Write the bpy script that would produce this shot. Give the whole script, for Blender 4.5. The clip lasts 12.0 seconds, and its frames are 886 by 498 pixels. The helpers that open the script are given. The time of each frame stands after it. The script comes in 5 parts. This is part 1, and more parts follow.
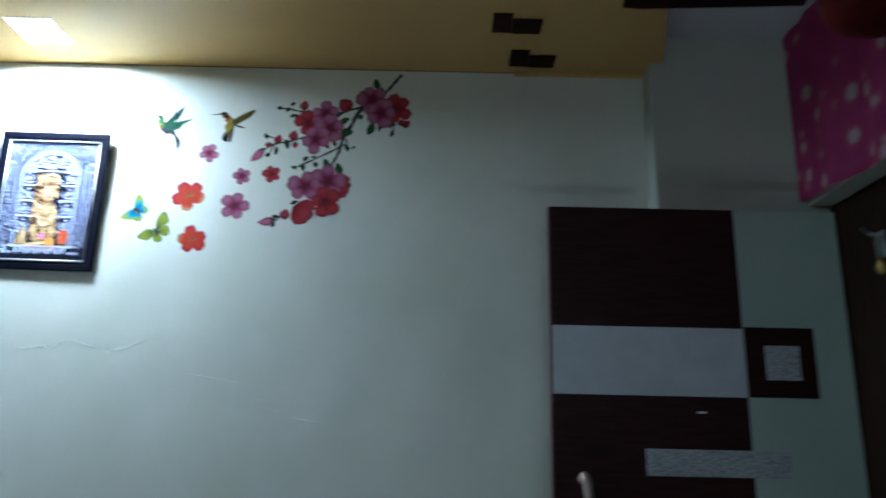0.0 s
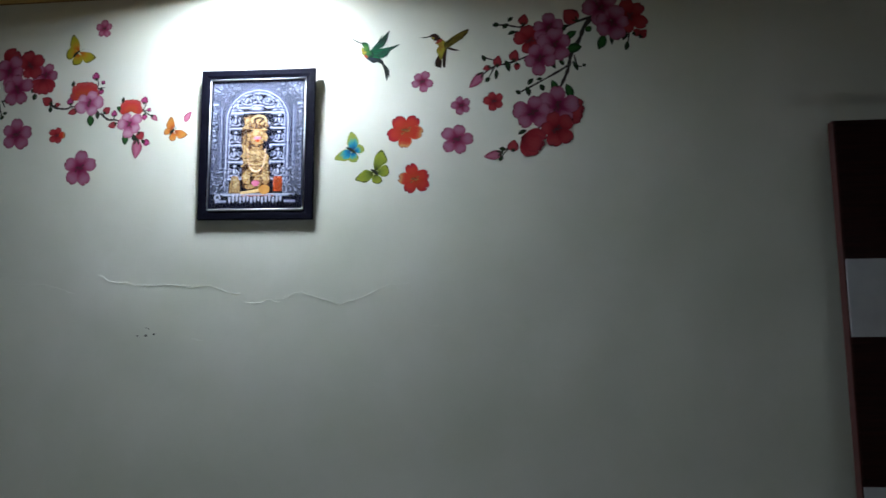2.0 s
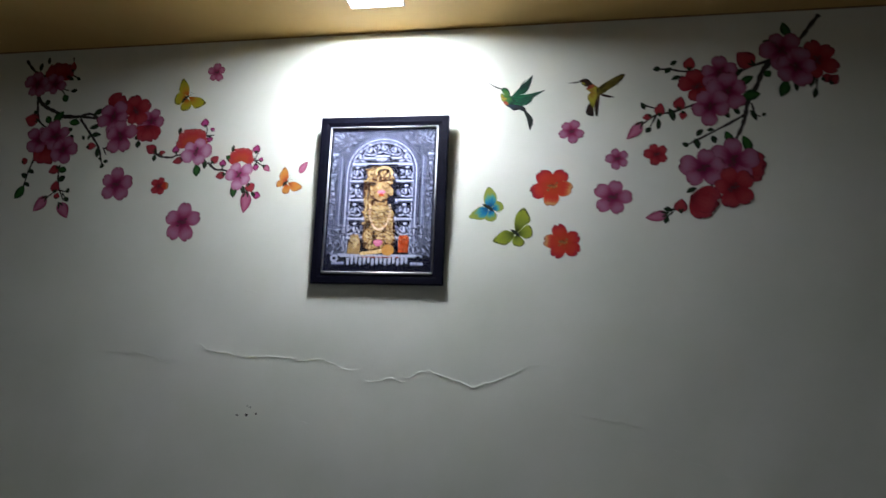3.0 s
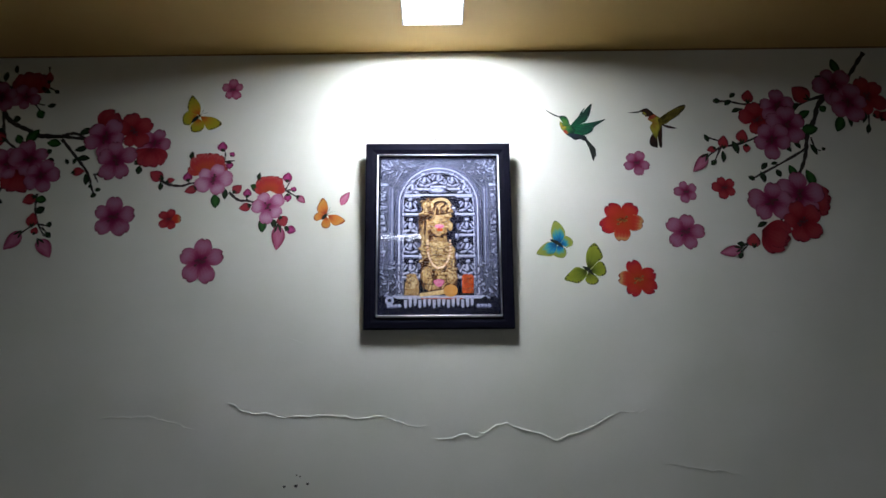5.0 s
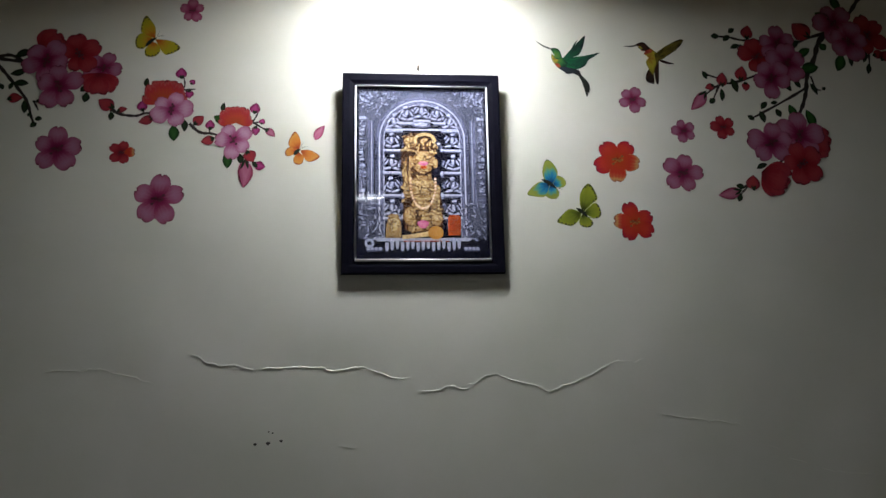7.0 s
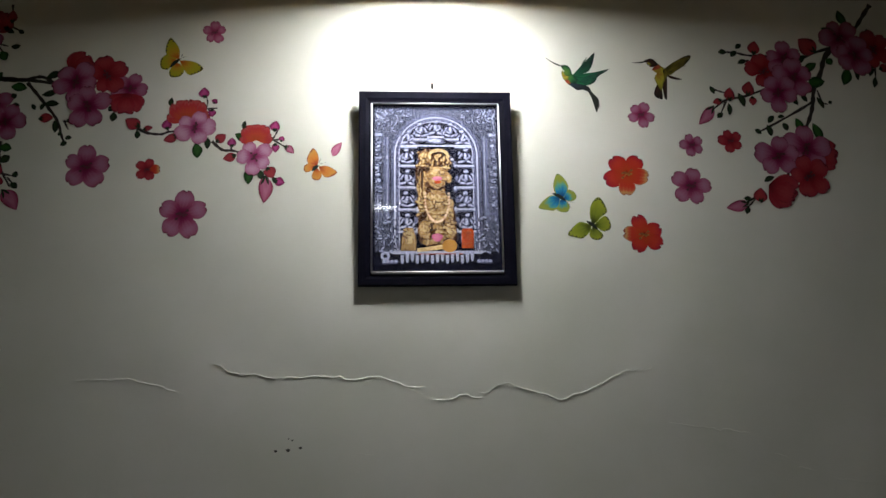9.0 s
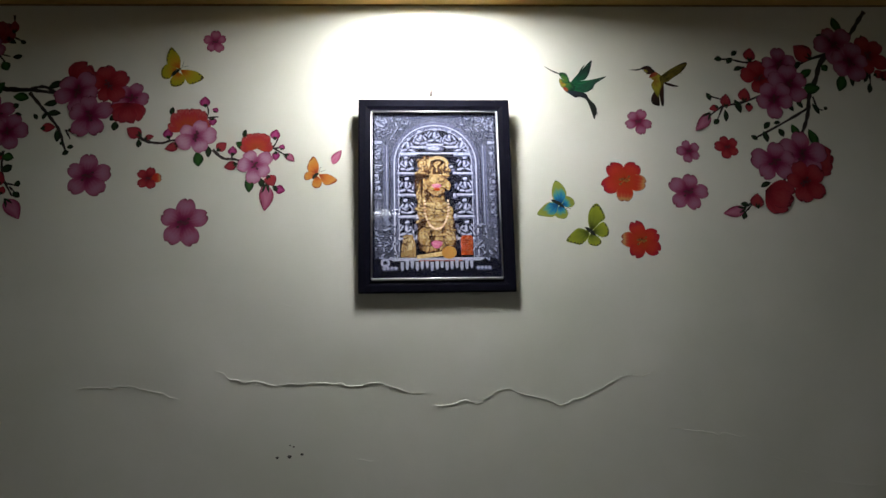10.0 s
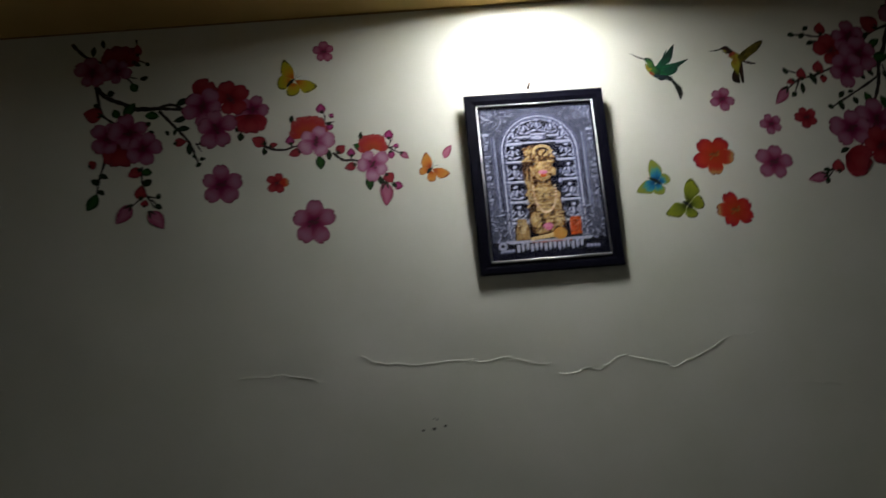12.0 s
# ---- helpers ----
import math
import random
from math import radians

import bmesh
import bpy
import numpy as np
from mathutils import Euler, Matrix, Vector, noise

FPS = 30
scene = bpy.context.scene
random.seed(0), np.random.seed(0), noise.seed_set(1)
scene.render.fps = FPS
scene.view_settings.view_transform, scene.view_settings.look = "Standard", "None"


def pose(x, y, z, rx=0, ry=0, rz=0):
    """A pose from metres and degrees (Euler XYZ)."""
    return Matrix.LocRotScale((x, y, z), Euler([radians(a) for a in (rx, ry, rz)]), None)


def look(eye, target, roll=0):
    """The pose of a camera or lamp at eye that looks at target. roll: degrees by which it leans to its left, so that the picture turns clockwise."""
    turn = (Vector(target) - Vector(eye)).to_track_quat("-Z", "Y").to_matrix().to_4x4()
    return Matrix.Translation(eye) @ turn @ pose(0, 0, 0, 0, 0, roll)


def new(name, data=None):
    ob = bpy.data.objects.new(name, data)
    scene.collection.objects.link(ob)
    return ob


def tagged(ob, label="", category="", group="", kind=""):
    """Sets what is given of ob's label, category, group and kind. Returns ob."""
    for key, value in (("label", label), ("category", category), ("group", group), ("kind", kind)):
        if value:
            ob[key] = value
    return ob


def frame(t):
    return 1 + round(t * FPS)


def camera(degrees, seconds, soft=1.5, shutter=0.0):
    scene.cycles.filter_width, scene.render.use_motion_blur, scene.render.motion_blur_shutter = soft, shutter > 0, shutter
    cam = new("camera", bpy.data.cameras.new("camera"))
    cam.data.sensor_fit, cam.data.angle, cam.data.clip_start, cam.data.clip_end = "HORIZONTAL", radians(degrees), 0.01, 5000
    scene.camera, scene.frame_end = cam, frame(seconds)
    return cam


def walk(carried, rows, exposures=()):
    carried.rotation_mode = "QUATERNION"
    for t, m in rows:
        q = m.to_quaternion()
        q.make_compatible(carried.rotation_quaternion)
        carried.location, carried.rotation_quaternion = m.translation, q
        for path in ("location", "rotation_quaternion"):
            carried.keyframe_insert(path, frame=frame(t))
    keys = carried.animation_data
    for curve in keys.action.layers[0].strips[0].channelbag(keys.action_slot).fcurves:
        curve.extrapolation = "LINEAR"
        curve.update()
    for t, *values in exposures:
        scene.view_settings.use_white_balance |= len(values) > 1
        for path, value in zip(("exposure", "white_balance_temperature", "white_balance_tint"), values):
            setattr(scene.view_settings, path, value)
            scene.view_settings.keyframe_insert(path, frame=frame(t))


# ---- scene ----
cam = camera(63.4, 12.0, shutter=0.4)
PATH = [
    (0, (1.364, -2.34, 1.316), (1.359, -0.407, 1.83), 1.3),
    (0.5, (1.337, -2.221, 1.374), (1.04, -0.294, 1.821), -0.2),
    (1, (1.214, -2.15, 1.373), (0.888, -0.212, 1.749), -0.2),
    (1.5, (0.989, -2.154, 1.394), (0.742, -0.195, 1.714), -0.7),
    (2, (0.813, -2.153, 1.433), (0.615, -0.182, 1.707), -0.2),
    (2.5, (0.663, -2.024, 1.448), (0.387, -0.072, 1.784), 0.4),
    (3, (0.505, -1.882, 1.486), (0.179, 0.038, 1.944), 2.0),
    (3.2, (0.44, -1.856, 1.489), (0.184, 0.069, 1.968), 2.3),
    (4.8, (-0.02, -1.805, 1.539), (0.023, 0.143, 1.99), -1.9),
    (5, (-0.019, -1.759, 1.557), (0.02, 0.169, 2.087), -1.3),
    (5.5, (-0.052, -1.675, 1.584), (0.081, 0.249, 2.111), -2.3),
    (6, (-0.086, -1.644, 1.516), (-0.012, 0.286, 2.035), -1.0),
    (6.5, (-0.093, -1.626, 1.514), (0.078, 0.308, 1.99), -2.3),
    (7, (-0.093, -1.602, 1.517), (0.079, 0.337, 1.973), -2.0),
    (9, (-0.094, -1.653, 1.517), (0.037, 0.285, 1.995), -1.9),
    (9.5, (-0.09, -1.66, 1.517), (0.035, 0.275, 2.005), -2.0),
    (10, (-0.097, -1.667, 1.52), (0.038, 0.268, 2.009), -2.2),
    (10.5, (-0.087, -1.664, 1.525), (0.03, 0.268, 2.03), -2.1),
    (11, (-0.085, -1.664, 1.521), (-0.041, 0.274, 2.013), -1.5),
    (11.5, (-0.182, -1.711, 1.514), (-0.082, 0.221, 2.021), -1.6),
    (12, (-0.387, -1.788, 1.507), (-0.262, 0.157, 1.954), -6.0),
]
EXPOSURES = [(0.0, 1.45, 5000, -2), (0.5, 0.88, 4850, -7), (1.0, 0.71, 4850, -8), (1.5, 0.64, 5550, 0), (2.2, 0.5, 5900, 6), (3.0, 0.25, 6150, 11), (5.5, -0.10, 6150, 13), (6.5, -0.16, 6450, 12), (9.5, -0.11, 6800, 11), (10.5, -0.21, 6850, 10), (11.0, -0.22, 6850, 11), (11.5, -0.1, 6800, 10), (12.0, -0.82, 6900, 9)]
walk(cam, [(t, look(eye, target, roll)) for t, eye, target, roll in PATH], EXPOSURES)

# ---- light ----
world = bpy.data.worlds.new("world")
scene.world = world
world.use_nodes = True
world.node_tree.nodes["Background"].inputs["Color"].default_value = (0.5, 0.6, 0.7, 1)
world.node_tree.nodes["Background"].inputs["Strength"].default_value = 0.02
LAMP_POWER = 146.0        # diffuser of the square downlight over the picture
CHIP_POWER = 520.0       # bright chip in its middle
STRIP_POWER = 62.0       # bright strip along its middle
SIDE_POWER = 15.0        # tube light on the wall behind the camera
ROOM_POWER = 6.0         # ceiling panel behind the camera

# ---- sizes of the room ----
CEIL, SOFFIT = 2.705, 2.602
LEFT, RIGHT, BACK = -2.4, 2.63, -4.4
COLUMN_X, COLUMN_Y = 2.062, -0.09


# ---- materials ----
def material(name):
    m = bpy.data.materials.new(name)
    m.use_nodes = True
    return m, m.node_tree.nodes, m.node_tree.links, m.node_tree.nodes["Principled BSDF"]


def ramp(nodes, stops):
    r = nodes.new("ShaderNodeValToRGB")
    while len(r.color_ramp.elements) < len(stops):
        r.color_ramp.elements.new(0.5)
    for e, (p, c) in zip(r.color_ramp.elements, stops):
        e.position, e.color = p, (*c, 1)
    return r


def noise_tex(nodes, links, scale, detail=4.0, rough=0.55, coord="Object", stretch=None):
    tc = nodes.new("ShaderNodeTexCoord")
    n = nodes.new("ShaderNodeTexNoise")
    n.inputs["Scale"].default_value, n.inputs["Detail"].default_value, n.inputs["Roughness"].default_value = scale, detail, rough
    if stretch:
        mp = nodes.new("ShaderNodeMapping")
        mp.inputs["Scale"].default_value = stretch
        links.new(tc.outputs[coord], mp.inputs["Vector"])
        links.new(mp.outputs["Vector"], n.inputs["Vector"])
    else:
        links.new(tc.outputs[coord], n.inputs["Vector"])
    return n


def surface(name, low, high, scale, rough, bump=0.0, bump_scale=60.0, metal=0.0, stretch=None, bump_dist=0.002, wide=0.0, wide_scale=2.0, spec=0.5, sharp=0.2):
    """A mottled surface: two colours over a noise, fine relief and, where wide is given, slow unevenness."""
    m, nodes, links, b = material(name)
    n = noise_tex(nodes, links, scale, stretch=stretch)
    r = ramp(nodes, [(0.5 - sharp, low), (0.5 + sharp, high)])
    links.new(n.outputs["Fac"], r.inputs["Fac"])
    links.new(r.outputs["Color"], b.inputs["Base Color"])
    b.inputs["Roughness"].default_value, b.inputs["Metallic"].default_value = rough, metal
    b.inputs["Specular IOR Level"].default_value = spec
    last = None
    if bump:
        f = noise_tex(nodes, links, bump_scale, 5.0)
        bp = nodes.new("ShaderNodeBump")
        bp.inputs["Strength"].default_value, bp.inputs["Distance"].default_value = bump, bump_dist
        links.new(f.outputs["Fac"], bp.inputs["Height"])
        last = bp
    if wide:
        f = noise_tex(nodes, links, wide_scale, 2.0, 0.4)
        bp = nodes.new("ShaderNodeBump")
        bp.inputs["Strength"].default_value, bp.inputs["Distance"].default_value = wide, 0.02
        links.new(f.outputs["Fac"], bp.inputs["Height"])
        if last:
            links.new(last.outputs["Normal"], bp.inputs["Normal"])
        last = bp
    if last:
        links.new(last.outputs["Normal"], b.inputs["Normal"])
    return m


def printed(name, stops, spread=0.12, rough=0.45, pale=None):
    """Vinyl print whose colour runs from the root (0) of a petal, leaf or wing to its rim (1)."""
    m, nodes, links, b = material(name)
    uv = nodes.new("ShaderNodeUVMap")
    sep = nodes.new("ShaderNodeSeparateXYZ")
    links.new(uv.outputs["UV"], sep.inputs["Vector"])
    n = noise_tex(nodes, links, 55.0, 3.0)
    vein = nodes.new("ShaderNodeTexWave")
    vein.wave_type, vein.bands_direction = "BANDS", "Y"
    vein.inputs["Scale"].default_value, vein.inputs["Distortion"].default_value = 1.6, 1.5
    links.new(uv.outputs["UV"], vein.inputs["Vector"])
    mix = nodes.new("ShaderNodeMath")
    mix.operation = "MULTIPLY_ADD"
    links.new(n.outputs["Fac"], mix.inputs[0])
    mix.inputs[1].default_value = spread * 2
    links.new(sep.outputs["X"], mix.inputs[2])
    v2 = nodes.new("ShaderNodeMath")
    v2.operation = "MULTIPLY_ADD"
    links.new(vein.outputs["Fac"], v2.inputs[0])
    v2.inputs[1].default_value = spread * 0.6
    links.new(mix.outputs["Value"], v2.inputs[2])
    off = nodes.new("ShaderNodeMath")
    off.operation = "SUBTRACT"
    links.new(v2.outputs["Value"], off.inputs[0])
    off.inputs[1].default_value = spread * 1.3
    r = ramp(nodes, stops)
    links.new(off.outputs["Value"], r.inputs["Fac"])
    links.new(r.outputs["Color"], b.inputs["Base Color"])
    b.inputs["Roughness"].default_value = rough
    b.inputs["Specular IOR Level"].default_value = 0.2
    if pale:
        # paler printed wash down the middle of each petal
        across = nodes.new("ShaderNodeMapRange")
        across.inputs["From Min"].default_value, across.inputs["From Max"].default_value = 0.0, 1.0
        across.inputs["To Min"].default_value, across.inputs["To Max"].default_value = -1.0, 1.0
        links.new(sep.outputs["Y"], across.inputs["Value"])
        a2 = nodes.new("ShaderNodeMath")
        a2.operation = "MULTIPLY"
        links.new(across.outputs["Result"], a2.inputs[0])
        links.new(across.outputs["Result"], a2.inputs[1])
        along = ramp(nodes, [(0.22, (0, 0, 0)), (0.62, (1, 1, 1)), (0.93, (0, 0, 0))])
        links.new(off.outputs["Value"], along.inputs["Fac"])
        a3 = nodes.new("ShaderNodeMath")
        a3.operation = "SUBTRACT"
        a3.use_clamp = True
        links.new(along.outputs["Color"], a3.inputs[0])
        links.new(a2.outputs["Value"], a3.inputs[1])
        a4 = nodes.new("ShaderNodeMath")
        a4.operation = "MULTIPLY"
        links.new(a3.outputs["Value"], a4.inputs[0])
        a4.inputs[1].default_value = pale[1]
        mixer = nodes.new("ShaderNodeMix")
        mixer.data_type = "RGBA"
        links.new(a4.outputs["Value"], mixer.inputs["Factor"])
        links.new(r.outputs["Color"], mixer.inputs[6])
        mixer.inputs[7].default_value = (*pale[0], 1)
        links.new(mixer.outputs[2], b.inputs["Base Color"])
    return m


def glow(name, colour, power):
    m, nodes, links, b = material(name)
    b.inputs["Base Color"].default_value = (0.9, 0.9, 0.9, 1)
    b.inputs["Emission Color"].default_value = (*colour, 1)
    b.inputs["Emission Strength"].default_value = power
    return m


WALL = surface("wall_paint", (0.675, 0.69, 0.60), (0.775, 0.77, 0.715), 2.6, 0.55, 0.08, 130.0, wide=0.35, wide_scale=4.2)
# about a quarter darker than WALL; on pilaster, loft and side wall
WALL_DARKER = surface("wall_plain_darker", (0.49, 0.505, 0.435), (0.55, 0.565, 0.49), 2.1, 0.6, 0.2, 110.0)
YELLOW = surface("ochre_ceiling_paint", (0.56, 0.36, 0.11), (0.63, 0.42, 0.14), 2.4, 0.5, 0.2, 90.0)
CEILING = surface("ceiling_paint", (0.66, 0.68, 0.74), (0.72, 0.74, 0.80), 2.0, 0.6, 0.15, 90.0)
# unseen back walls, base colour darkened to cut the light they bounce
WALL_LOW_BOUNCE = surface("wall_low_bounce", (0.30, 0.29, 0.24), (0.36, 0.35, 0.29), 2.1, 0.6, 0.2, 110.0)
# floor out of view, likewise darkened so that less light comes back up
TILE_LOW_BOUNCE = surface("floor_low_bounce", (0.24, 0.21, 0.18), (0.32, 0.29, 0.25), 6.0, 0.25)
DARK_LAM = surface("dark_laminate", (0.018, 0.0045, 0.004), (0.032, 0.008, 0.007), 9.0, 0.45, 0.12, 40.0, stretch=(1, 1, 14), spec=0.14)
WHITE_LAM = surface("white_laminate", (0.56, 0.57, 0.63), (0.64, 0.65, 0.70), 18.0, 0.35, 0.1, 90.0)
PALE_LAM = surface("pale_green_laminate", (0.40, 0.48, 0.42), (0.46, 0.54, 0.48), 5.0, 0.4, 0.1, 80.0)
GLITTER = surface("speckled_laminate", (0.16, 0.17, 0.19), (0.62, 0.63, 0.66), 190.0, 0.35, 0.5, 200.0)
DARK_WOOD = surface("dark_wood", (0.012, 0.006, 0.003), (0.028, 0.013, 0.007), 12.0, 0.6, 0.2, 60.0, stretch=(6, 6, 0.7), spec=0.12)
BLACK_FRAME = surface("black_lacquer", (0.0022, 0.0022, 0.007), (0.0045, 0.0045, 0.012), 14.0, 0.55, 0.15, 160.0, stretch=(1, 12, 1), spec=0.06)
SILVER = surface("silver_bead", (0.66, 0.67, 0.70), (0.80, 0.81, 0.83), 30.0, 0.42, metal=0.6)
STEEL_BRIGHT = surface("polished_steel", (0.62, 0.62, 0.61), (0.72, 0.72, 0.71), 30.0, 0.35, metal=0.5)
STEEL = surface("steel", (0.30, 0.30, 0.29), (0.40, 0.40, 0.39), 30.0, 0.3, metal=1.0)
BRASS = surface("brass", (0.60, 0.38, 0.10), (0.75, 0.50, 0.16), 30.0, 0.3, metal=1.0)
HANDLE = surface("brushed_handle", (0.27, 0.20, 0.17), (0.36, 0.27, 0.23), 40.0, 0.45, metal=0.2)
MAROON = surface("maroon_enamel", (0.085, 0.004, 0.004), (0.11, 0.007, 0.006), 10.0, 0.5, spec=0.12)
BROWN_PAINT = surface("dark_maroon_paint", (0.016, 0.004, 0.003), (0.026, 0.006, 0.005), 20.0, 0.6, spec=0.08)
NAIL = surface("rusty_nail", (0.14, 0.11, 0.09), (0.26, 0.22, 0.18), 200.0, 0.6, metal=0.3)
STAIN = surface("dirt_spot", (0.03, 0.03, 0.028), (0.07, 0.07, 0.06), 300.0, 0.8)
DIFFUSER = glow("lamp_diffuser", (0.93, 0.97, 1.0), LAMP_POWER)
CHIP = glow("lamp_chip", (0.93, 0.97, 1.0), CHIP_POWER)
STRIP = glow("room_strip", (0.90, 0.96, 1.0), STRIP_POWER)
DIFFUSER_ROOM = glow("room_diffuser", (0.90, 0.96, 1.0), ROOM_POWER)
EDGE_BAND = surface("red_brown_edge", (0.055, 0.012, 0.012), (0.085, 0.020, 0.018), 30.0, 0.4)
DIFFUSER_SIDE = glow("side_diffuser", (0.92, 0.97, 0.98), SIDE_POWER)
HOUSING = surface("lamp_housing", (0.70, 0.70, 0.72), (0.78, 0.78, 0.80), 30.0, 0.35)

PETALS = {
    "pink": printed("petal_pink", [(0.0, (0.075, 0.003, 0.022)), (0.22, (0.20, 0.014, 0.065)), (0.45, (0.29, 0.056, 0.125)), (0.75, (0.32, 0.105, 0.185)), (0.87, (0.30, 0.085, 0.145)), (0.952, (0.085, 0.008, 0.024))], 0.08, pale=((0.37, 0.19, 0.29), 0.6)),
    # paler copy of the pink print: lamplight beside the picture put into colour
    "pink_lit": printed("petal_pink_lit", [(0.0, (0.13, 0.005, 0.045)), (0.2, (0.32, 0.045, 0.15)), (0.5, (0.44, 0.165, 0.29)), (0.87, (0.43, 0.170, 0.28)), (0.952, (0.20, 0.025, 0.075))], 0.09, pale=((0.58, 0.40, 0.54), 0.65)),
    "red": printed("petal_red", [(0.0, (0.085, 0.004, 0.010)), (0.25, (0.24, 0.012, 0.022)), (0.6, (0.31, 0.020, 0.033)), (0.87, (0.29, 0.034, 0.050)), (0.952, (0.075, 0.003, 0.010))], 0.12, pale=((0.37, 0.055, 0.060), 0.6)),
    "coral": printed("petal_coral", [(0.0, (0.13, 0.010, 0.006)), (0.16, (0.42, 0.045, 0.012)), (0.5, (0.44, 0.024, 0.017)), (0.8, (0.38, 0.015, 0.028)), (0.87, (0.36, 0.020, 0.042)), (0.952, (0.12, 0.006, 0.022))], 0.14, pale=((0.52, 0.055, 0.025), 0.5)),
    "coral_tip": printed("petal_coral_tip", [(0.0, (0.13, 0.010, 0.006)), (0.16, (0.42, 0.045, 0.012)), (0.55, (0.48, 0.032, 0.018)), (0.70, (0.50, 0.09, 0.04)), (0.82, (0.54, 0.28, 0.10)), (0.87, (0.50, 0.26, 0.12)), (0.952, (0.20, 0.02, 0.024))], 0.10),
    "cup": printed("petal_cup", [(0.0, (0.32, 0.06, 0.016)), (0.35, (0.43, 0.055, 0.026)), (0.7, (0.40, 0.028, 0.038)), (0.86, (0.42, 0.080, 0.078)), (0.952, (0.17, 0.010, 0.02))], 0.2),
    "rose": printed("petal_rose", [(0.0, (0.20, 0.010, 0.052)), (0.4, (0.35, 0.058, 0.140)), (0.85, (0.35, 0.080, 0.160)), (0.87, (0.30, 0.055, 0.11)), (0.952, (0.13, 0.009, 0.026))], 0.10, pale=((0.52, 0.225, 0.320), 0.6)),
    "magenta": printed("petal_magenta", [(0.0, (0.24, 0.010, 0.09)), (0.5, (0.38, 0.03, 0.17)), (0.95, (0.18, 0.010, 0.07))], pale=((0.50, 0.10, 0.30), 0.5)),
    "green": printed("leaf_green", [(0.0, (0.008, 0.030, 0.008)), (0.5, (0.018, 0.078, 0.014)), (0.85, (0.012, 0.045, 0.012)), (1.0, (0.01, 0.028, 0.010))], pale=((0.04, 0.14, 0.03), 0.5)),
    "leaf_dark": printed("leaf_dark", [(0.0, (0.008, 0.012, 0.008)), (0.5, (0.014, 0.032, 0.014)), (0.85, (0.012, 0.018, 0.010)), (1.0, (0.010, 0.012, 0.010))], pale=((0.022, 0.045, 0.018), 0.5)),
}
WINGS = {
    "yellow": printed("wing_yellow", [(0.0, (0.44, 0.07, 0.01)), (0.30, (0.44, 0.26, 0.02)), (0.55, (0.38, 0.32, 0.02)), (0.88, (0.34, 0.33, 0.02)), (0.99, (0.16, 0.13, 0.01))]),
    "orange": printed("wing_orange", [(0.0, (0.30, 0.03, 0.01)), (0.35, (0.56, 0.18, 0.03)), (0.80, (0.54, 0.26, 0.06)), (0.93, (0.22, 0.03, 0.01))]),
    "blue": printed("wing_blue", [(0.0, (0.004, 0.04, 0.14)), (0.26, (0.01, 0.19, 0.36)), (0.44, (0.08, 0.30, 0.24)), (0.62, (0.24, 0.29, 0.05)), (0.9, (0.28, 0.31, 0.05)), (0.99, (0.12, 0.18, 0.06))]),
    "green": printed("wing_green", [(0.0, (0.03, 0.04, 0.005)), (0.3, (0.17, 0.21, 0.02)), (0.85, (0.29, 0.33, 0.03)), (0.99, (0.05, 0.07, 0.01))]),
}
BIRD_GREEN = printed("plumage_green", [(0.0, (0.005, 0.03, 0.02)), (0.35, (0.008, 0.12, 0.045)), (0.6, (0.01, 0.07, 0.04)), (0.85, (0.012, 0.045, 0.03)), (1.0, (0.010, 0.02, 0.02))], 0.35)
BIRD_OLIVE = printed("plumage_olive", [(0.0, (0.03, 0.024, 0.006)), (0.5, (0.15, 0.12, 0.015)), (0.85, (0.06, 0.045, 0.012)), (1.0, (0.015, 0.012, 0.008))], 0.25)
BIRD_CHEST = printed("plumage_yellow", [(0.0, (0.26, 0.12, 0.02)), (0.4, (0.34, 0.30, 0.03)), (1.0, (0.14, 0.13, 0.02))], 0.2)
BIRD_DARK = printed("plumage_dark", [(0.0, (0.02, 0.03, 0.02)), (1.0, (0.010, 0.012, 0.012))])
BIRD_HEAD = printed("plumage_head_green", [(0.0, (0.10, 0.18, 0.03)), (0.45, (0.03, 0.13, 0.035)), (0.8, (0.008, 0.045, 0.025)), (1.0, (0.006, 0.02, 0.015))], 0.2)
BIRD_TEAL = printed("plumage_teal", [(0.0, (0.008, 0.07, 0.035)), (0.5, (0.012, 0.050, 0.030)), (0.85, (0.010, 0.022, 0.020)), (1.0, (0.008, 0.012, 0.016))], 0.3)
BIRD_BROWN = printed("plumage_brown", [(0.0, (0.035, 0.012, 0.008)), (0.6, (0.022, 0.010, 0.008)), (1.0, (0.010, 0.007, 0.006))], 0.2)
BIRD_RED = printed("plumage_red", [(0.0, (0.20, 0.02, 0.015)), (0.5, (0.34, 0.06, 0.03)), (1.0, (0.22, 0.10, 0.02))], 0.2)
BIRD_BLUE = printed("plumage_slate", [(0.0, (0.02, 0.03, 0.06)), (0.5, (0.020, 0.022, 0.030)), (1.0, (0.010, 0.010, 0.010))], 0.2)
TWIG = surface("twig_print", (0.010, 0.008, 0.008), (0.03, 0.018, 0.015), 90.0, 0.5)
STAMEN = surface("stamen_print", (0.035, 0.003, 0.010), (0.10, 0.008, 0.020), 120.0, 0.5)
STAMEN_GOLD = surface("stamen_gold", (0.08, 0.012, 0.006), (0.42, 0.20, 0.02), 120.0, 0.5)

